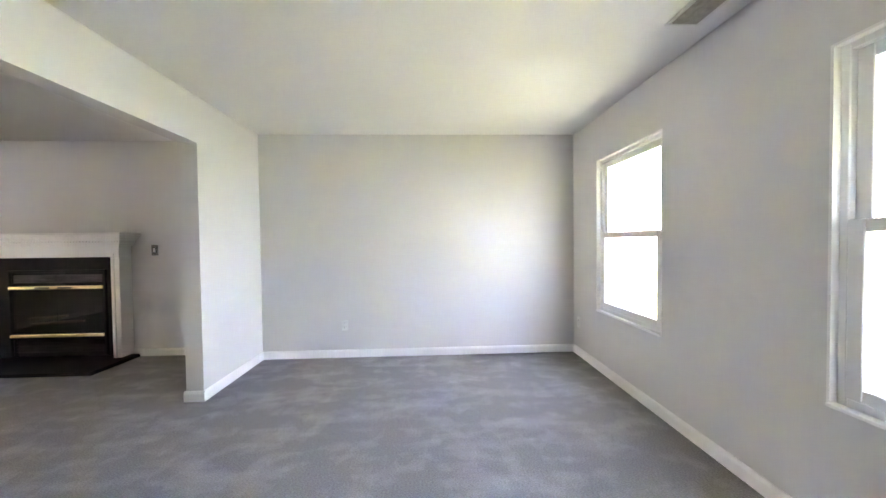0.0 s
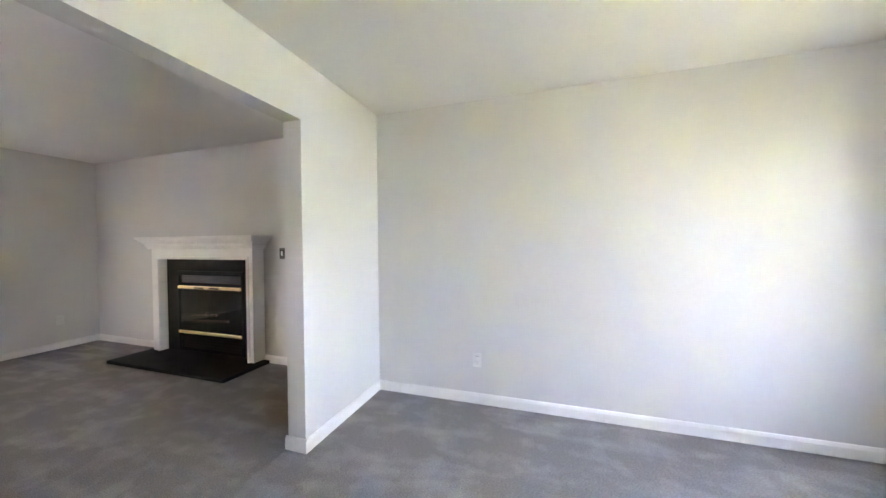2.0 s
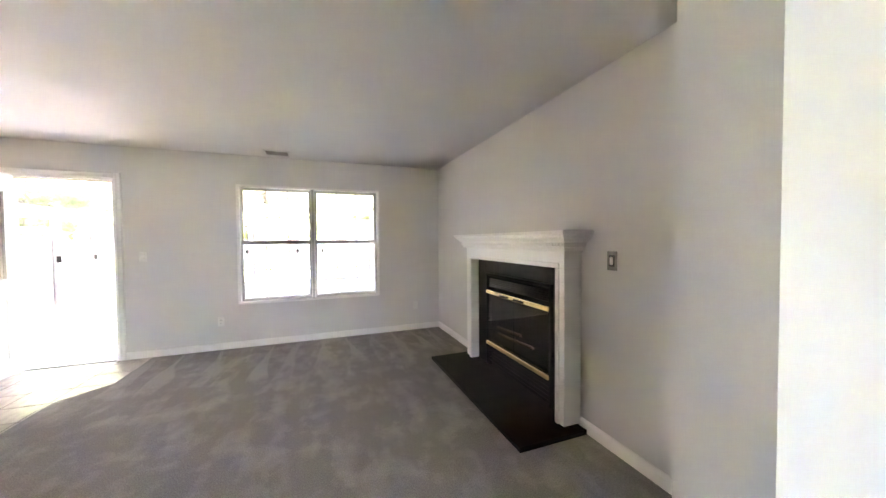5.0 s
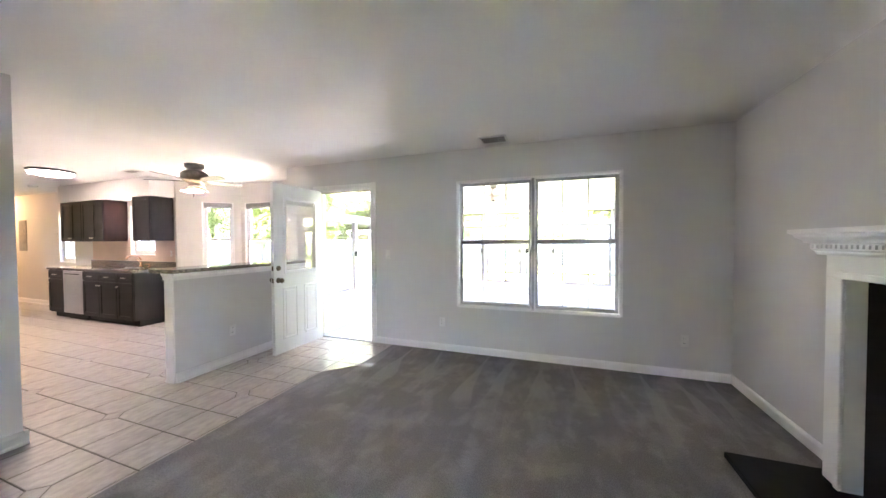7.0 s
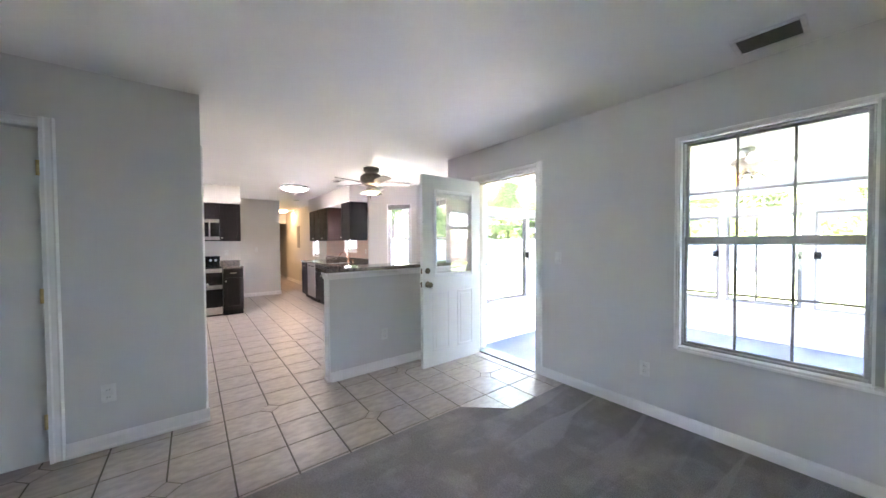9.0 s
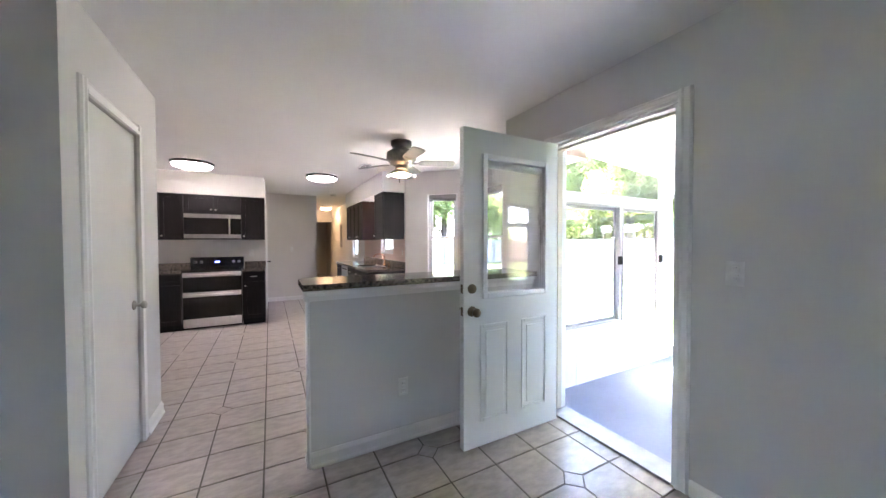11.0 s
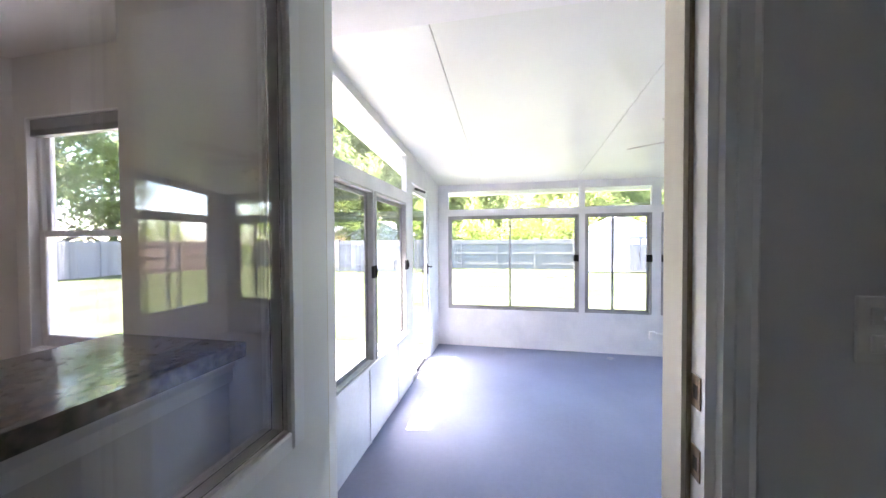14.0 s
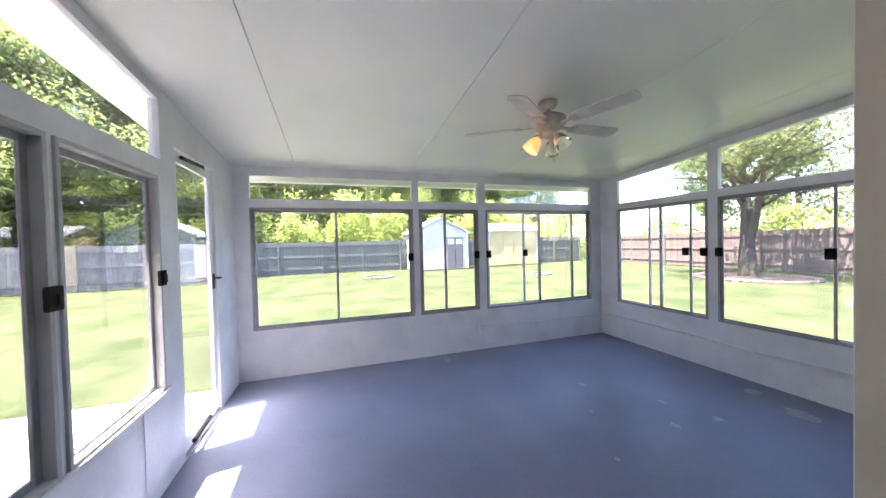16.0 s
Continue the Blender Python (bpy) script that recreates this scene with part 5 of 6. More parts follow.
# glazed storm door of the porch
sd = thing("door_6", (LD1, PL, PF), "white full-glass storm door with a closer", "door", "", "structure")
bm = bmesh.new()
for q in ((LD0 + 0.004, LD0 + 0.075, PF + 0.02, 1.99), (LD1 - 0.075, LD1 - 0.004, PF + 0.02, 1.99), (LD0 + 0.075, LD1 - 0.075, 1.91, 1.99), (LD0 + 0.075, LD1 - 0.075, PF + 0.02, PF + 0.13)):
    box(bm, q[0], q[1], PL - 0.05, PL - 0.018, q[2], q[3], 0.004, 1)
part("door_rails", bm, VINYL, sd)
part("door_pane", B(LD0 + 0.075, LD1 - 0.075, PL - 0.036, PL - 0.032, PF + 0.13, 1.91), PANE, sd, clear=True)
bm = B(LD0 + 0.02, LD0 + 0.05, PL - 0.018, PL - 0.008, 0.92, 1.06, 0.003, 1)
rod(bm, (LD0 + 0.035, PL - 0.01, 1.02), (LD0 + 0.035, PL + 0.05, 1.02), 0.008)
rod(bm, (LD0 + 0.035, PL + 0.045, 1.02), (LD0 + 0.12, PL + 0.05, 1.02), 0.008)
part("handle", bm, BLACK, sd, "black lever handle")
bm = rod(bmesh.new(), (LD1 - 0.03, PL + 0.03, 1.93), (LD0 + 0.30, PL + 0.02, 1.96), 0.014)
rod(bm, (LD0 + 0.30, PL + 0.02, 1.96), (LD0 + 0.18, PL - 0.01, 1.965), 0.006)
part("closer", bm, BLACK, sd, "dark door closer")
rod_b = rod(bmesh.new(), (LD1 - 0.06, PL + 0.03, -0.10), (LD0 + 0.35, PL + 0.02, -0.10), 0.016)
part("bottom_closer", rod_b, BLACK, sd, "dark bottom closer")
part("threshold", B(LD0, LD1, PL - 0.06, PL + 0.01, PF, PF + 0.018, 0.004, 1), ALU, sd)

ob = thing("outlet_box", (PW, 1.87, 0.075), "white surface outlet box on the porch wall", "outlet")
part("box_body", B(PW, PW + 0.045, 1.83, 1.905, 0.02, 0.135, 0.005), PLASTIC, ob)
part("cover", B(PW + 0.045, PW + 0.05, 1.832, 1.903, 0.022, 0.133, 0.002, 1), PLASTIC, ob)
cd = thing("conduit", (PW, 2.9, 0.11), "white surface conduit along the knee walls", "conduit")
part("run", rod(bmesh.new(), (PW + 0.014, 1.905, 0.10), (PW + 0.014, PR - 0.014, 0.115), 0.012), PLASTIC, cd)
part("run", rod(bmesh.new(), (PW + 0.014, PR - 0.014, 0.115), (PE, PR - 0.014, 0.115), 0.012), PLASTIC, cd)
part("elbow", lathe(bmesh.new(), [(0.001, -0.018), (0.017, -0.01), (0.017, 0.01), (0.001, 0.018)], (PW + 0.016, PR - 0.016, 0.115), 14), PLASTIC, cd, smooth=True)
ceiling_fan(-7.35, 1.58, roof(-7.35), 0.10, "ceiling fan with pale worn blades, one tulip lamp glowing orange", FANBODY, FANBLADE, 18, tulip_lamps, 0.66)
# worn spots of the floor paint
rnd = random.Random(5)
for x, y, r in ((-6.80, 3.58, 0.085), (-7.2, 3.72, 0.07), (-7.05, 2.5, 0.035), (-7.35, 2.75, 0.03), (-6.9, 1.75, 0.02), (-7.9, 2.35, 0.03), (-7.45, 2.05, 0.018), (-9.1, 1.3, 0.05), (-7.0, 2.9, 0.04)):
    n = 11
    pts = []
    for k in range(n):
        q = r * rnd.uniform(0.5, 1.15)
        pts.append((x + q * 1.5 * math.cos(2 * math.pi * k / n), y + q * math.sin(2 * math.pi * k / n)))
    solid("bare_patch", prism(bmesh.new(), pts, PF + 0.0002, PF + 0.0012), WORN, "patch of bare concrete on the worn paint", "worn patch")

# ---- yard ----
G = -0.45
bm = bmesh.new()
GX = [-400, -120, -60] + [(-45 + 1.5 * k) for k in range(27)] + [-4, 3, 12, 40, 120, 400]
GYS = [-400, -120, -50] + [(-30 + 2.0 * k) for k in range(31)] + [40, 60, 120, 400]
grid = [[bm.verts.new((x, y, G + (0.05 * noise.noise(Vector((x * 0.13, y * 0.13, 0))) if -44 < x < -11 else 0.0))) for y in GYS] for x in GX]
for i in range(len(GX) - 1):
    for j in range(len(GYS) - 1):
        bm.faces.new((grid[i][j], grid[i + 1][j], grid[i + 1][j + 1], grid[i][j + 1]))
solid("ground", bm, GRASS, "sunny mown lawn with pale patches", "lawn")
solid("patio", B(-9.62, -5.5, -5.6, -1.12, -0.5, -0.36, 0.01), CONCRETE, "bright concrete patio slab", "patio")


def fence(name, p0, p1, h, mat, label, post_every=2.4):
    p0, p1 = Vector((*p0, 0)), Vector((*p1, 0))
    L = (p1 - p0).length
    ang = math.degrees(math.atan2(p1.y - p0.y, p1.x - p0.x))
    m = facing(p0.x, p0.y, G, ang)
    f = thing(name, (p0.x, p0.y, G), label, "fence")
    n = int(L / 0.146)
    base_me = None
    rnd = random.Random(int(L * 10))
    for k in range(n):
        if base_me is None:
            b0 = part("board", prism(bmesh.new(), [(0.003, 0), (0.143, 0), (0.143, 0.016), (0.003, 0.016)], 0.03, h), mat, f, m=m)
            base_me = b0
        else:
            o = base_me.copy()
            scene.collection.objects.link(o)
            d = m.to_3x3() @ Vector((0.146 * k, 0.0, rnd.uniform(-0.02, 0.02)))
            o.location = d
    for z in (0.30, h * 0.52, h - 0.28):
        part("rail", B(0, L, 0.017, 0.055, z, z + 0.09), mat, f, m=m)
    k = 0.0
    while k < L:
        part("post", B(k, k + 0.09, 0.017, 0.11, 0.0, h + 0.04), mat, f, m=m)
        k += post_every
    return f


FH = 1.95
fence("back_fence", (-26.3, 18.5), (-26.3, -5.5), FH, FENCEOLD, "weathered grey-green board fence across the yard")
fence("side_fence", (-23.2, -5.6), (-23.2, -22.0), FH, FENCEWOOD, "brown-grey board fence with rails")
fence("south_fence", (-23.1, -22.0), (1.5, -22.0), FH, FENCEWOOD, "brown-grey board fence closing the yard")
fence("fence_return", (-26.3, -5.55), (-23.2, -5.55), FH, FENCEWOOD, "short return of board fence")
fence("right_fence", (4.0, 19.6), (-26.3, 19.6), FH, FENCERED, "reddish-brown board fence along the yard")


def shed(name, x0, x1, y0, y1, h, ridge, wall, label, along_x, door_at, door_mat):
    s = thing(name, ((x0 + x1) / 2, (y0 + y1) / 2, G), label, "shed")
    part("walls", B(x0, x1, y0, y1, G + 0.05, G + h), wall, s)
    bm = bmesh.new()
    o = 0.12
    if along_x:
        cy = (y0 + y1) / 2
        sweep(bm, [(y0 - o - cy, h - 0.05), (0, ridge), (y1 + o - cy, h - 0.05), (y1 + o - cy, h + 0.03), (0, ridge + 0.09), (y0 - o - cy, h + 0.03)], (x0 - o, cy, G), (x1 + o, cy, G), (0, 1, 0))
        g = sweep(bmesh.new(), [(y0 - cy, h), (y1 - cy, h), (0, ridge)], (x0, cy, G), (x1, cy, G), (0, 1, 0))
    else:
        cx = (x0 + x1) / 2
        sweep(bm, [(x0 - o - cx, h - 0.05), (0, ridge), (x1 + o - cx, h - 0.05), (x1 + o - cx, h + 0.03), (0, ridge + 0.09), (x0 - o - cx, h + 0.03)], (cx, y0 - o, G), (cx, y1 + o, G), (1, 0, 0))
        g = sweep(bmesh.new(), [(x0 - cx, h), (x1 - cx, h), (0, ridge)], (cx, y0, G), (cx, y1, G), (1, 0, 0))
    part("gable", g, wall, s)
    part("roof", bm, SHINGLE, s)
    a, b, dh = door_at
    for k in range(2):
        c, d = a + (b - a) * k / 2, a + (b - a) * (k + 1) / 2
        dr = part("door", B(x1, x1 + 0.04, c + 0.01, d - 0.01, G + 0.1, G + dh), door_mat, s)
        if door_mat is SHEDDOOR:
            bm = bmesh.new()
            for i in range(3):
                for j in range(2):
                    box(bm, x1 + 0.04, x1 + 0.05, c + 0.08 + i * (d - c - 0.16) / 3, c + 0.05 + (i + 1) * (d - c - 0.13) / 3, G + dh - 0.42 + j * 0.17, G + dh - 0.28 + j * 0.17)
            part("door_panes", bm, VINYL, dr)
        part("pull", B(x1 + 0.04, x1 + 0.07, d - 0.06, d - 0.03, G + 0.95, G + 1.15), BLACK, dr)
    bm = bmesh.new()
    for y in (y0, y1 - 0.09):
        box(bm, x1, x1 + 0.02, y, y + 0.09, G + 0.05, G + h)
    part("corner_trim", bm, VINYL, s)
    return s


SHEDDOOR = material("dark_grey_door", (0.115, 0.112, 0.112), 0.6, scale=3)
shed("garden_shed", -27.4, -24.7, 4.5, 8.2, 2.35, 3.25, SHEDGREY, "pale grey garden shed with dark double doors", True, (6.75, 7.85, 2.05), SHEDDOOR)
shed("storage_shed", -25.6 - 2.6, -25.4, 10.0, 14.0, 2.45, 2.95, SHEDYELLOW, "cream storage shed with double doors", False, (11.2, 12.7, 2.1), SHEDYELLOW)
shed("neighbour_shed", -31.0, -28.4, -15.5, -11.0, 2.6, 3.3, SIDING, "pale outbuilding behind the fence", False, (-13.5, -12.5, 2.0), SIDING)


def stone_ring(x, y, r, n, label):
    s = thing("stone_ring", (x, y, G), label, "edging")
    first = None
    for k in range(n):
        a = 2 * math.pi * k / n
        bm = B(-0.11, 0.11, -0.06, 0.06, 0.0, 0.10, 0.015, 1)
        mm = facing(x + r * math.cos(a), y + r * math.sin(a), G - 0.02, math.degrees(a) + 90)
        part("stone", bm, STONE, s, m=mm)
    return s


stone_ring(-22.3, 2.1, 0.75, 18, "low ring of edging stones on the lawn")
stone_ring(-19.3, 9.9, 0.5, 14, "low ring of edging stones on the lawn")
stone_ring(-13.7, 15.9, 1.9, 44, "ring of edging stones round the tree")
solid("mulch_bed", prism(bmesh.new(), [(-13.7 + 1.85 * math.cos(k * 0.3307), 15.9 + 1.85 * math.sin(k * 0.3307)) for k in range(19)], G - 0.05, G + 0.07), SOIL, "dark mulch bed round the tree", "mulch")


# trees
def tree_mesh(seed, h, crown_r, leaf_n, leaf, low, girth):
    """Trunk with limbs, and a crown of separate leaf sprays, round the origin."""
    r = random.Random(seed)
    bm = bmesh.new()
    p = Vector((0, 0, -0.3))
    rad = (0.022 * h + 0.03) * girth
    pts = [p]
    for k in range(1, 7):
        pts.append(Vector((r.uniform(-0.12, 0.12) * k * 0.35, r.uniform(-0.12, 0.12) * k * 0.35, h * 0.78 * k / 6)))
    for k in range(6):
        rod(bm, pts[k], pts[k + 1], rad * (1 - k * 0.14), rad * (1 - (k + 1) * 0.14), 8)
    tips = []
    if girth > 1.5:
        fork = Vector((0.75, -0.55, h * 0.5))
        rod(bm, pts[1].lerp(pts[2], 0.1), fork * 0.62 + Vector((0, 0, 0.35)), rad * 0.55, rad * 0.42, 8)
        rod(bm, fork * 0.62 + Vector((0, 0, 0.35)), fork + Vector((0.3, -0.4, 0.8)), rad * 0.42, rad * 0.2, 8)
    limbs = 15
    for k in range(limbs):
        t = low + (0.98 - low) * (k + r.random()) / limbs
        z = h * 0.78 * t
        i = min(5, int(t * 6))
        st = pts[i].lerp(pts[i + 1], t * 6 - i)
        a = k * 2.4 + r.uniform(-0.4, 0.4)
        ln_ = crown_r * (1.05 - 0.55 * max(0.0, t - 0.35)) * r.uniform(0.75, 1.1)
        en = st + Vector((math.cos(a) * ln_, math.sin(a) * ln_, ln_ * r.uniform(0.25, 0.75)))
        md = st.lerp(en, 0.5) + Vector((0, 0, 0.10 * ln_))
        rod(bm, st, md, rad * 0.32, rad * 0.2, 6)
        rod(bm, md, en, rad * 0.2, rad * 0.06, 6)
        tips += [(md, ln_ * 0.38), (en, ln_ * 0.42), (st.lerp(en, 0.75) + Vector((r.uniform(-1, 1), r.uniform(-1, 1), r.uniform(0, 1))) * 0.3 * ln_, ln_ * 0.40)]
    tips.append((pts[-1] + Vector((0, 0, h * 0.10)), crown_r * 0.5))
    tips.append((pts[-1] + Vector((0, 0, h * 0.18)), crown_r * 0.32))
    vs, fs = [], []
    for k in range(leaf_n):
        c, q = tips[r.randrange(len(tips))]
        d = Vector((r.gauss(0, 1), r.gauss(0, 1), r.gauss(0, 0.8))).normalized() * q * (r.random() ** 0.4)
        o = c + d
        e = Euler((r.uniform(-0.9, 0.9), r.uniform(-0.9, 0.9), r.uniform(0, 6.28))).to_matrix()
        s = leaf * r.uniform(0.6, 1.3)
        b = len(vs)
        for x, y, z in ((-s, 0, 0), (-0.1 * s, -0.45 * s, 0.12 * s), (s, 0, -0.1 * s), (0.1 * s, 0.45 * s, 0.12 * s)):
            vs.append(o + e @ Vector((x, y, z)))
        fs.append((b, b + 1, b + 2, b + 3))
    me = bpy.data.meshes.new("crown")
    me.from_pydata(vs, [], fs)
    return bm, me


def tree(seed, h, crown_r, leaf_n, leaf, low, loc, label, leaf_mat, girth=1.0):
    t = thing("tree", loc, label, "tree")
    bm, me = tree_mesh(seed, h, crown_r, leaf_n, leaf, low, girth)
    bm.transform(Matrix.Translation(loc))
    part("trunk", bm, BARK, t)
    me.materials.append(leaf_mat)
    c = new("crown", me)
    c.parent = t
    return t


tree(3, 7.0, 3.5, 17000, 0.075, 0.46, (-13.9, 16.1, G), "spreading yard tree in a stone-edged bed", OLIVE, 1.75)
protos = [tree(11, 11.5, 3.6, 27000, 0.108, 0.06, (-34.5, -2.0, G), "tall leafy tree behind the fence", LEAF),
          tree(12, 14.0, 4.0, 28000, 0.116, 0.05, (-28.5, -9.0, G), "tall leafy tree behind the fence", LEAF),
          tree(13, 9.5, 3.4, 24000, 0.104, 0.04, (-35.0, 6.0, G), "leafy tree behind the fence", LEAF2),
          tree(14, 16.5, 4.4, 31000, 0.125, 0.05, (-27.0, -18.0, G), "tall leafy tree behind the fence", LEAF)]
rnd = random.Random(21)
spots = []
for k in range(13):
    y = -24 + k * 3.2 + rnd.uniform(-1, 1)
    spots.append((-30.0 + rnd.uniform(-2.5, 1.5) - (4.0 if y > -7 else 0.0), y, 0.85 if k > 8 else 1.0))
for k in range(6):
    spots.append((-38.5 + rnd.uniform(-2, 2), -12 + k * 5.6 + rnd.uniform(-1, 1), 1.1))
for k in range(7):
    spots.append((-21.0 + k * 4.4 + rnd.uniform(-1, 1), 25.0 + rnd.uniform(-1.5, 3), 0.72))
for k in range(5):
    spots.append((-22.0 + k * 3.6, -28.0 + rnd.uniform(-1.5, 1.5), 1.1))
for k in range(7):
    spots.append((-27.0 + k * 0.2, -13.5 - k * 2.1, 1.0))
for k in range(7):
    spots.append((-36.0 + rnd.uniform(-1.5, 1.5), 3.0 + k * 3.1, 0.95))
for i, (x, y, s) in enumerate(spots):
    pr = protos[i % 4]
    c = copy_thing(pr, facing(x, y, G, rnd.uniform(0, 360)))
    q = s * rnd.uniform(0.88, 1.12)
    c.scale = (q, q, q)
# low brush behind the fence
vs, fs = [], []
r = random.Random(8)
for k in range(64000):
    if k % 4:
        x, y = -27.2 - abs(r.gauss(0, 1.5)), r.uniform(-26, 24)
    else:
        x, y = r.uniform(-28, 6), 21.4 + abs(r.gauss(0, 1.2))
    z = G + r.random() ** 0.8 * ((3.9 if k % 4 else 2.6) + 0.9 * math.sin(x * 0.9 + y * 0.7) + 0.7 * math.sin(y * 1.9) + 0.4 * math.sin(y * 4.3 + 1))
    e = Euler((r.uniform(-0.9, 0.9), r.uniform(-0.9, 0.9), r.uniform(0, 6.28))).to_matrix()
    s = 0.13 * r.uniform(0.6, 1.3)
    b = len(vs)
    for q in ((-s, 0, 0), (0, -0.45 * s, 0.1 * s), (s, 0, -0.1 * s), (0, 0.45 * s, 0.1 * s)):
        vs.append(Vector((x, y, z)) + e @ Vector(q))
    fs.append((b, b + 1, b + 2, b + 3))
me = bpy.data.meshes.new("brush")
me.from_pydata(vs, [], fs)
me.materials.append(LEAF3)
tagged(new("brush", me), "dense green brush behind the fences", "shrubs", "", "stuff")

# wires between the trees
for z0, z1 in ((6.3, 6.0), (5.6, 5.4), (4.2, 4.0)):
    w = thing("overhead_wire", (-24.0, -14, 5), "thin black overhead wire", "wire", "overhead wires")
    bm = bmesh.new()
    for k in range(14):
        t0, t1 = k / 14, (k + 1) / 14
        rod(bm, (-24.5 + 1.0 * t0, -34 + 50 * t0, z0 + (z1 - z0) * t0 - 1.2 * math.sin(math.pi * t0)), (-24.5 + 1.0 * t1, -34 + 50 * t1, z0 + (z1 - z0) * t1 - 1.2 * math.sin(math.pi * t1)), 0.012, 0.012, 5)
    part("strand", bm, WIRE, w)

# street side, outside the living room windows
# added strip, paler than the ground, to bounce yellow-green light onto the ceiling
FRONTGRASS = material("front_bounce_lawn", (0.080, 0.088, 0.042), 0.9, second=(0.058, 0.066, 0.031), scale=0.9, fine=0.3, bump=0.8, bump_scale=40, spec=0.1, detail=7)
solid("front_lawn", B(2.95, 20, -14.0, 16.0, -0.55, -0.43), FRONTGRASS, "yellow-green front lawn, added to bounce light indoors", "lawn")
# unseen eave, made deep to hold sky light off the living room walls
solid("eave_soffit_east", B(2.908, 3.92, -2.75, 4.36, 2.44, 2.60), VINYL, "unseen white eave over the front windows, added to block sky", "soffit")
bn = thing("recycling_bin", (8.2, 4.2, G), "pale cyan recycling bin by the street", "bin")
part("tub", B(7.95, 8.45, 4.0, 4.5, G, G + 0.95, 0.03), CYAN, bn)
part("lid", B(7.92, 8.48, 3.97, 4.53, G + 0.951, G + 1.02, 0.02), CYAN, bn)
# the last six are unseen, added to block low sky from the front windows
for x, y in ((24, 2), (28, 12), (22, 18), (19, -6), (17, -12), (15, -18), (20, -24), (11, -22), (14, -29)):
    c = copy_thing(protos[2], facing(x, y, G, x * 7.0))
    c.scale = (0.8, 0.8, 0.8)

# ---- floor tiles ----
CELL, OX, OY = 0.3065, -3.535, 0.075
CUT = 0.072
GAP = 0.0048
solid("tile_bed", prism(bmesh.new(), [(-0.836, TY - 0.002), (-4.152, TY - 0.002), (-4.422, 0.673), (WEST, 0.673), (WEST, -1.061), (-5.9, -1.76), (-5.9, -2.90), (WEST, -3.56), (WEST, -10.6), (-4.16, -10.6), (-4.16, -6.97), (-3.1, -6.97), (-3.1, -5.4), (-0.84, -5.4)], -0.0195, -0.0032), GROUT, "dark grout between the tiles", "grout")
PLAN = [(-0.836, 0.403), (-4.155, 0.403), (-4.425, 0.672), (WEST, 0.672), (WEST, -1.055), (-5.88, -1.765), (-5.88, -2.89), (WEST, -3.55), (WEST, -10.6), (-4.27, -10.6), (-4.27, -6.97), (-3.21, -6.97), (-3.21, -5.4), (-0.95, -5.4), (-0.95, -1.95), (CX, -1.95), (CX, CY), (-0.836, CY)]


def inside(x, y):
    hit = False
    for (ax, ay), (bx, by) in zip(PLAN, PLAN[1:] + PLAN[:1]):
        if (ay > y) != (by > y) and x < (bx - ax) * (y - ay) / (by - ay) + ax:
            hit = not hit
    return hit


def clip(pts, keep):
    """Cuts a convex outline by the half plane keep(p) >= 0."""
    out = []
    for p, q in zip(pts, pts[1:] + pts[:1]):
        a, b = keep(p), keep(q)
        if a >= 0:
            out.append(p)
        if (a >= 0) != (b >= 0):
            t = a / (a - b)
            out.append((p[0] + (q[0] - p[0]) * t, p[1] + (q[1] - p[1]) * t))
    return out


floor_ob = thing("floor_tiles", (-3.5, -1.0, 0), "beige ceramic floor tiles with small diamond insets", "tile floor", "", "structure")
shared = {}
count = 0
rest = bmesh.new()


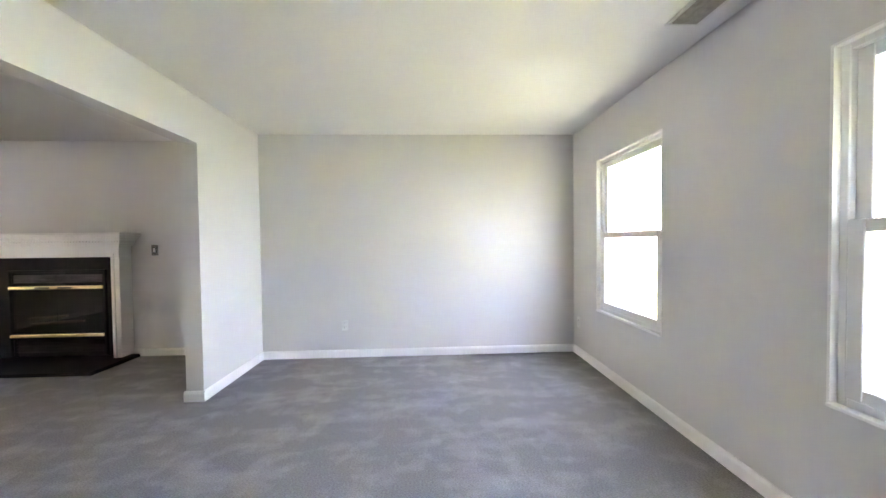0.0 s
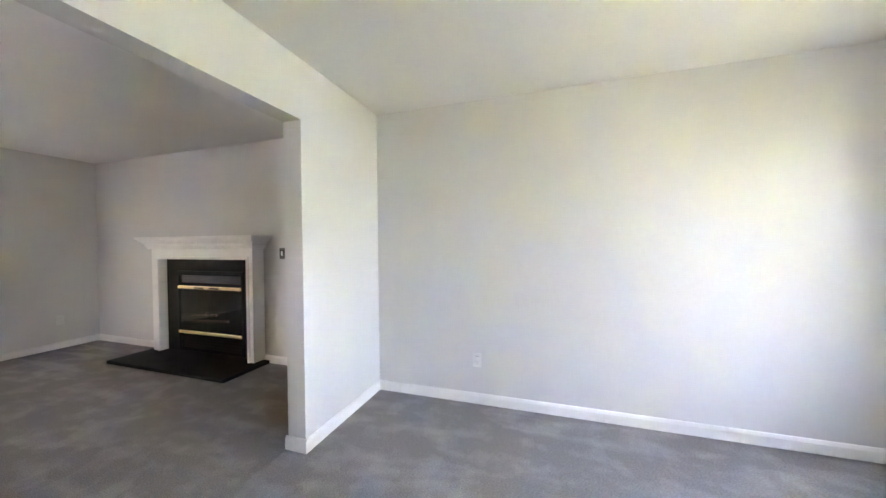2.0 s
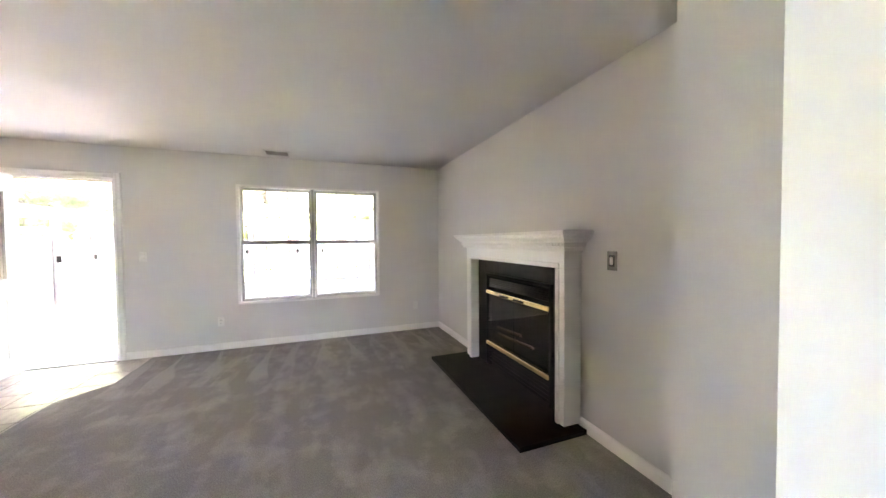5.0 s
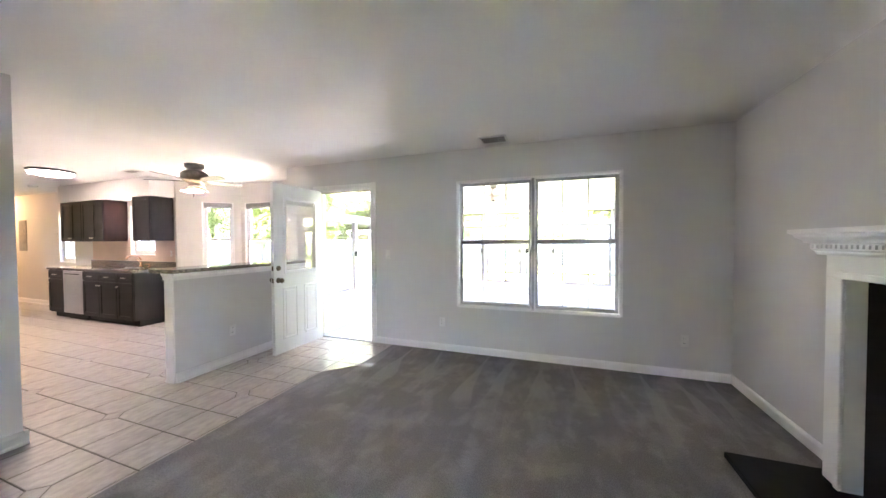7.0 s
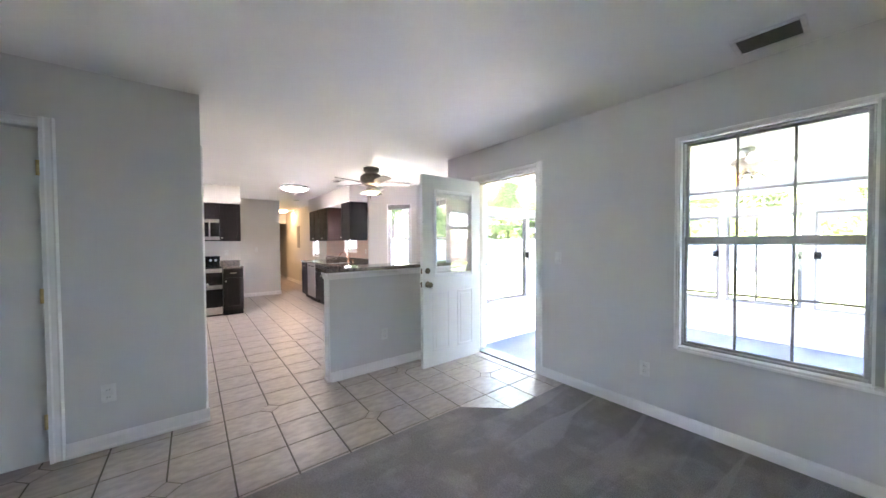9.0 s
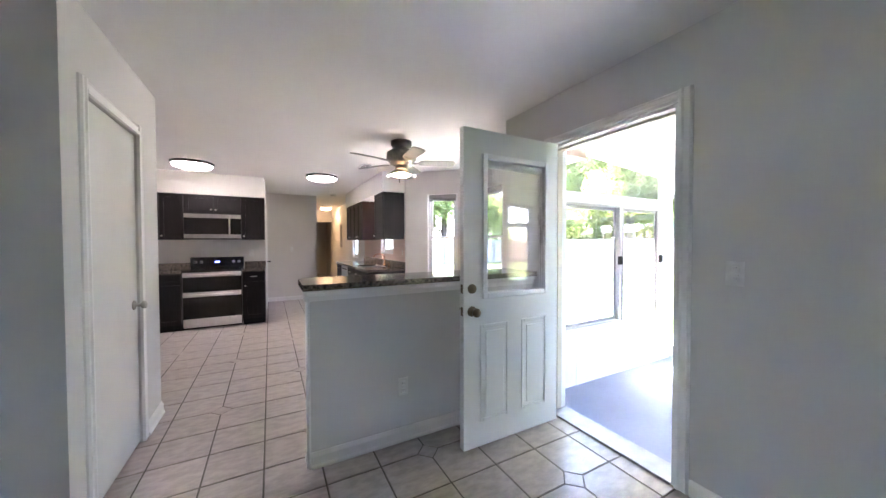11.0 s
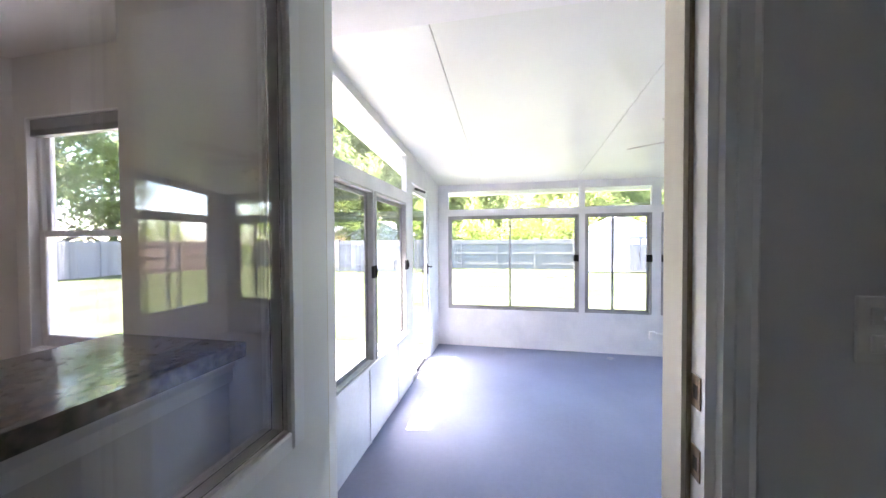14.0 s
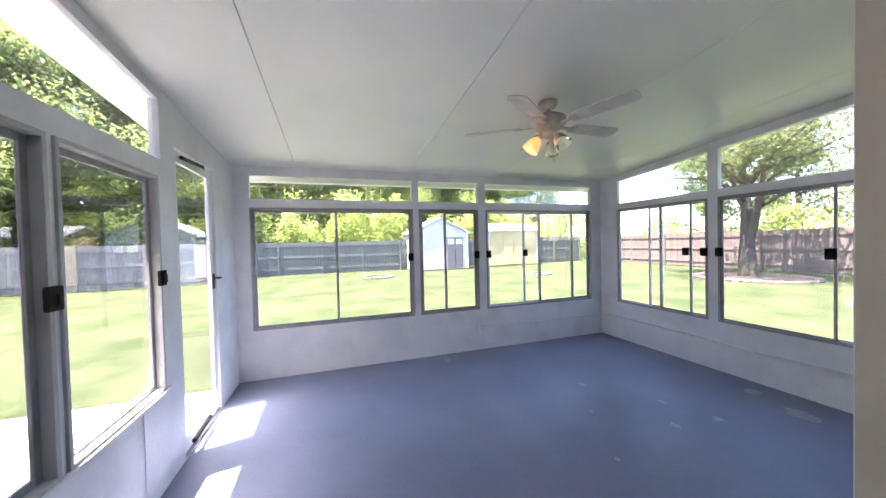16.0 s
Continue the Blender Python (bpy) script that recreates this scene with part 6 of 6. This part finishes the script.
def lay(name, pts, key, x, y):
    global count
    near = y > -3.3 and count < 290
    if not near:
        a = [rest.verts.new((px, py, 0.0)) for px, py in pts]
        b = [rest.verts.new((px, py, -0.006)) for px, py in pts]
        rest.faces.new(a)
        for k in range(len(pts)):
            rest.faces.new((a[k], b[k], b[(k + 1) % len(pts)], a[(k + 1) % len(pts)]))
        return
    count += 1
    if key in shared:
        o = shared[key][0].copy()
        scene.collection.objects.link(o)
        o.location = Vector((x - shared[key][1], y - shared[key][2], 0))
        return
    bm = bmesh.new()
    a = [bm.verts.new((px, py, -0.0015)) for px, py in pts]
    c = (sum(p[0] for p in pts) / len(pts), sum(p[1] for p in pts) / len(pts))
    t = [bm.verts.new((px + (c[0] - px) * 0.012, py + (c[1] - py) * 0.012, 0.0)) for px, py in pts]
    b = [bm.verts.new((px, py, -0.007)) for px, py in pts]
    bm.faces.new(t)
    for k in range(len(pts)):
        j = (k + 1) % len(pts)
        bm.faces.new((t[k], a[k], a[j], t[j]))
        bm.faces.new((a[k], b[k], b[j], a[j]))
    bmesh.ops.recalc_face_normals(bm, faces=bm.faces)
    o = part(name, bm, TILE, floor_ob)
    if key[0] != "edge":
        shared[key] = (o, x, y)


for j in range(2, -36, -1):
    for i in range(-9, 10):
        x0, y0 = OX + i * CELL, OY + j * CELL
        pts = [(x0 + GAP, y0 + GAP), (x0 + CELL - GAP, y0 + GAP), (x0 + CELL - GAP, y0 + CELL - GAP), (x0 + GAP, y0 + CELL - GAP)]
        cut = None
        for ci, cj in ((i, j), (i + 1, j), (i + 1, j + 1), (i, j + 1)):
            if ci % 2 == 0 and cj % 2 == 0 and (ci // 2 + cj // 2) % 2 == 0:
                cx, cy = OX + ci * CELL, OY + cj * CELL
                sx, sy = (1 if ci == i else -1), (1 if cj == j else -1)
                pts = clip(pts, lambda p: sx * (p[0] - cx) + sy * (p[1] - cy) - CUT - GAP)
                cut = (sx, sy)
        ins = [inside(*p) for p in pts]
        if all(ins):
            lay("tile", pts, ("tile", cut), x0, y0)
        elif any(ins) or inside(x0 + CELL / 2, y0 + CELL / 2):
            if y0 > -0.6 and x0 > -5.0:
                if y0 + CELL > 0.40:
                    pts = clip(pts, lambda p: max(0.403 - p[1], min(0.672 - p[1], (-4.152 - p[0]) - (p[1] - 0.403) * 1.0)))
                if y0 < CY < y0 + CELL and x0 > CX - CELL:
                    if x0 > CX:
                        pts = clip(pts, lambda p: p[1] - CY)
            pts = clip(pts, lambda p: p[0] - WEST) if y0 > -0.9 else pts
            if len(pts) > 2:
                lay("tile", pts, ("edge", i, j), x0, y0)
        if i % 2 == 0 and j % 2 == 0 and (i // 2 + j // 2) % 2 == 0 and inside(x0, y0):
            d = CUT - GAP
            lay("inset_tile", [(x0 - d, y0), (x0, y0 - d), (x0 + d, y0), (x0, y0 + d)], ("inset",), x0, y0)
tagged(part("far_tiles", rest, TILE, floor_ob), kind="stuff")
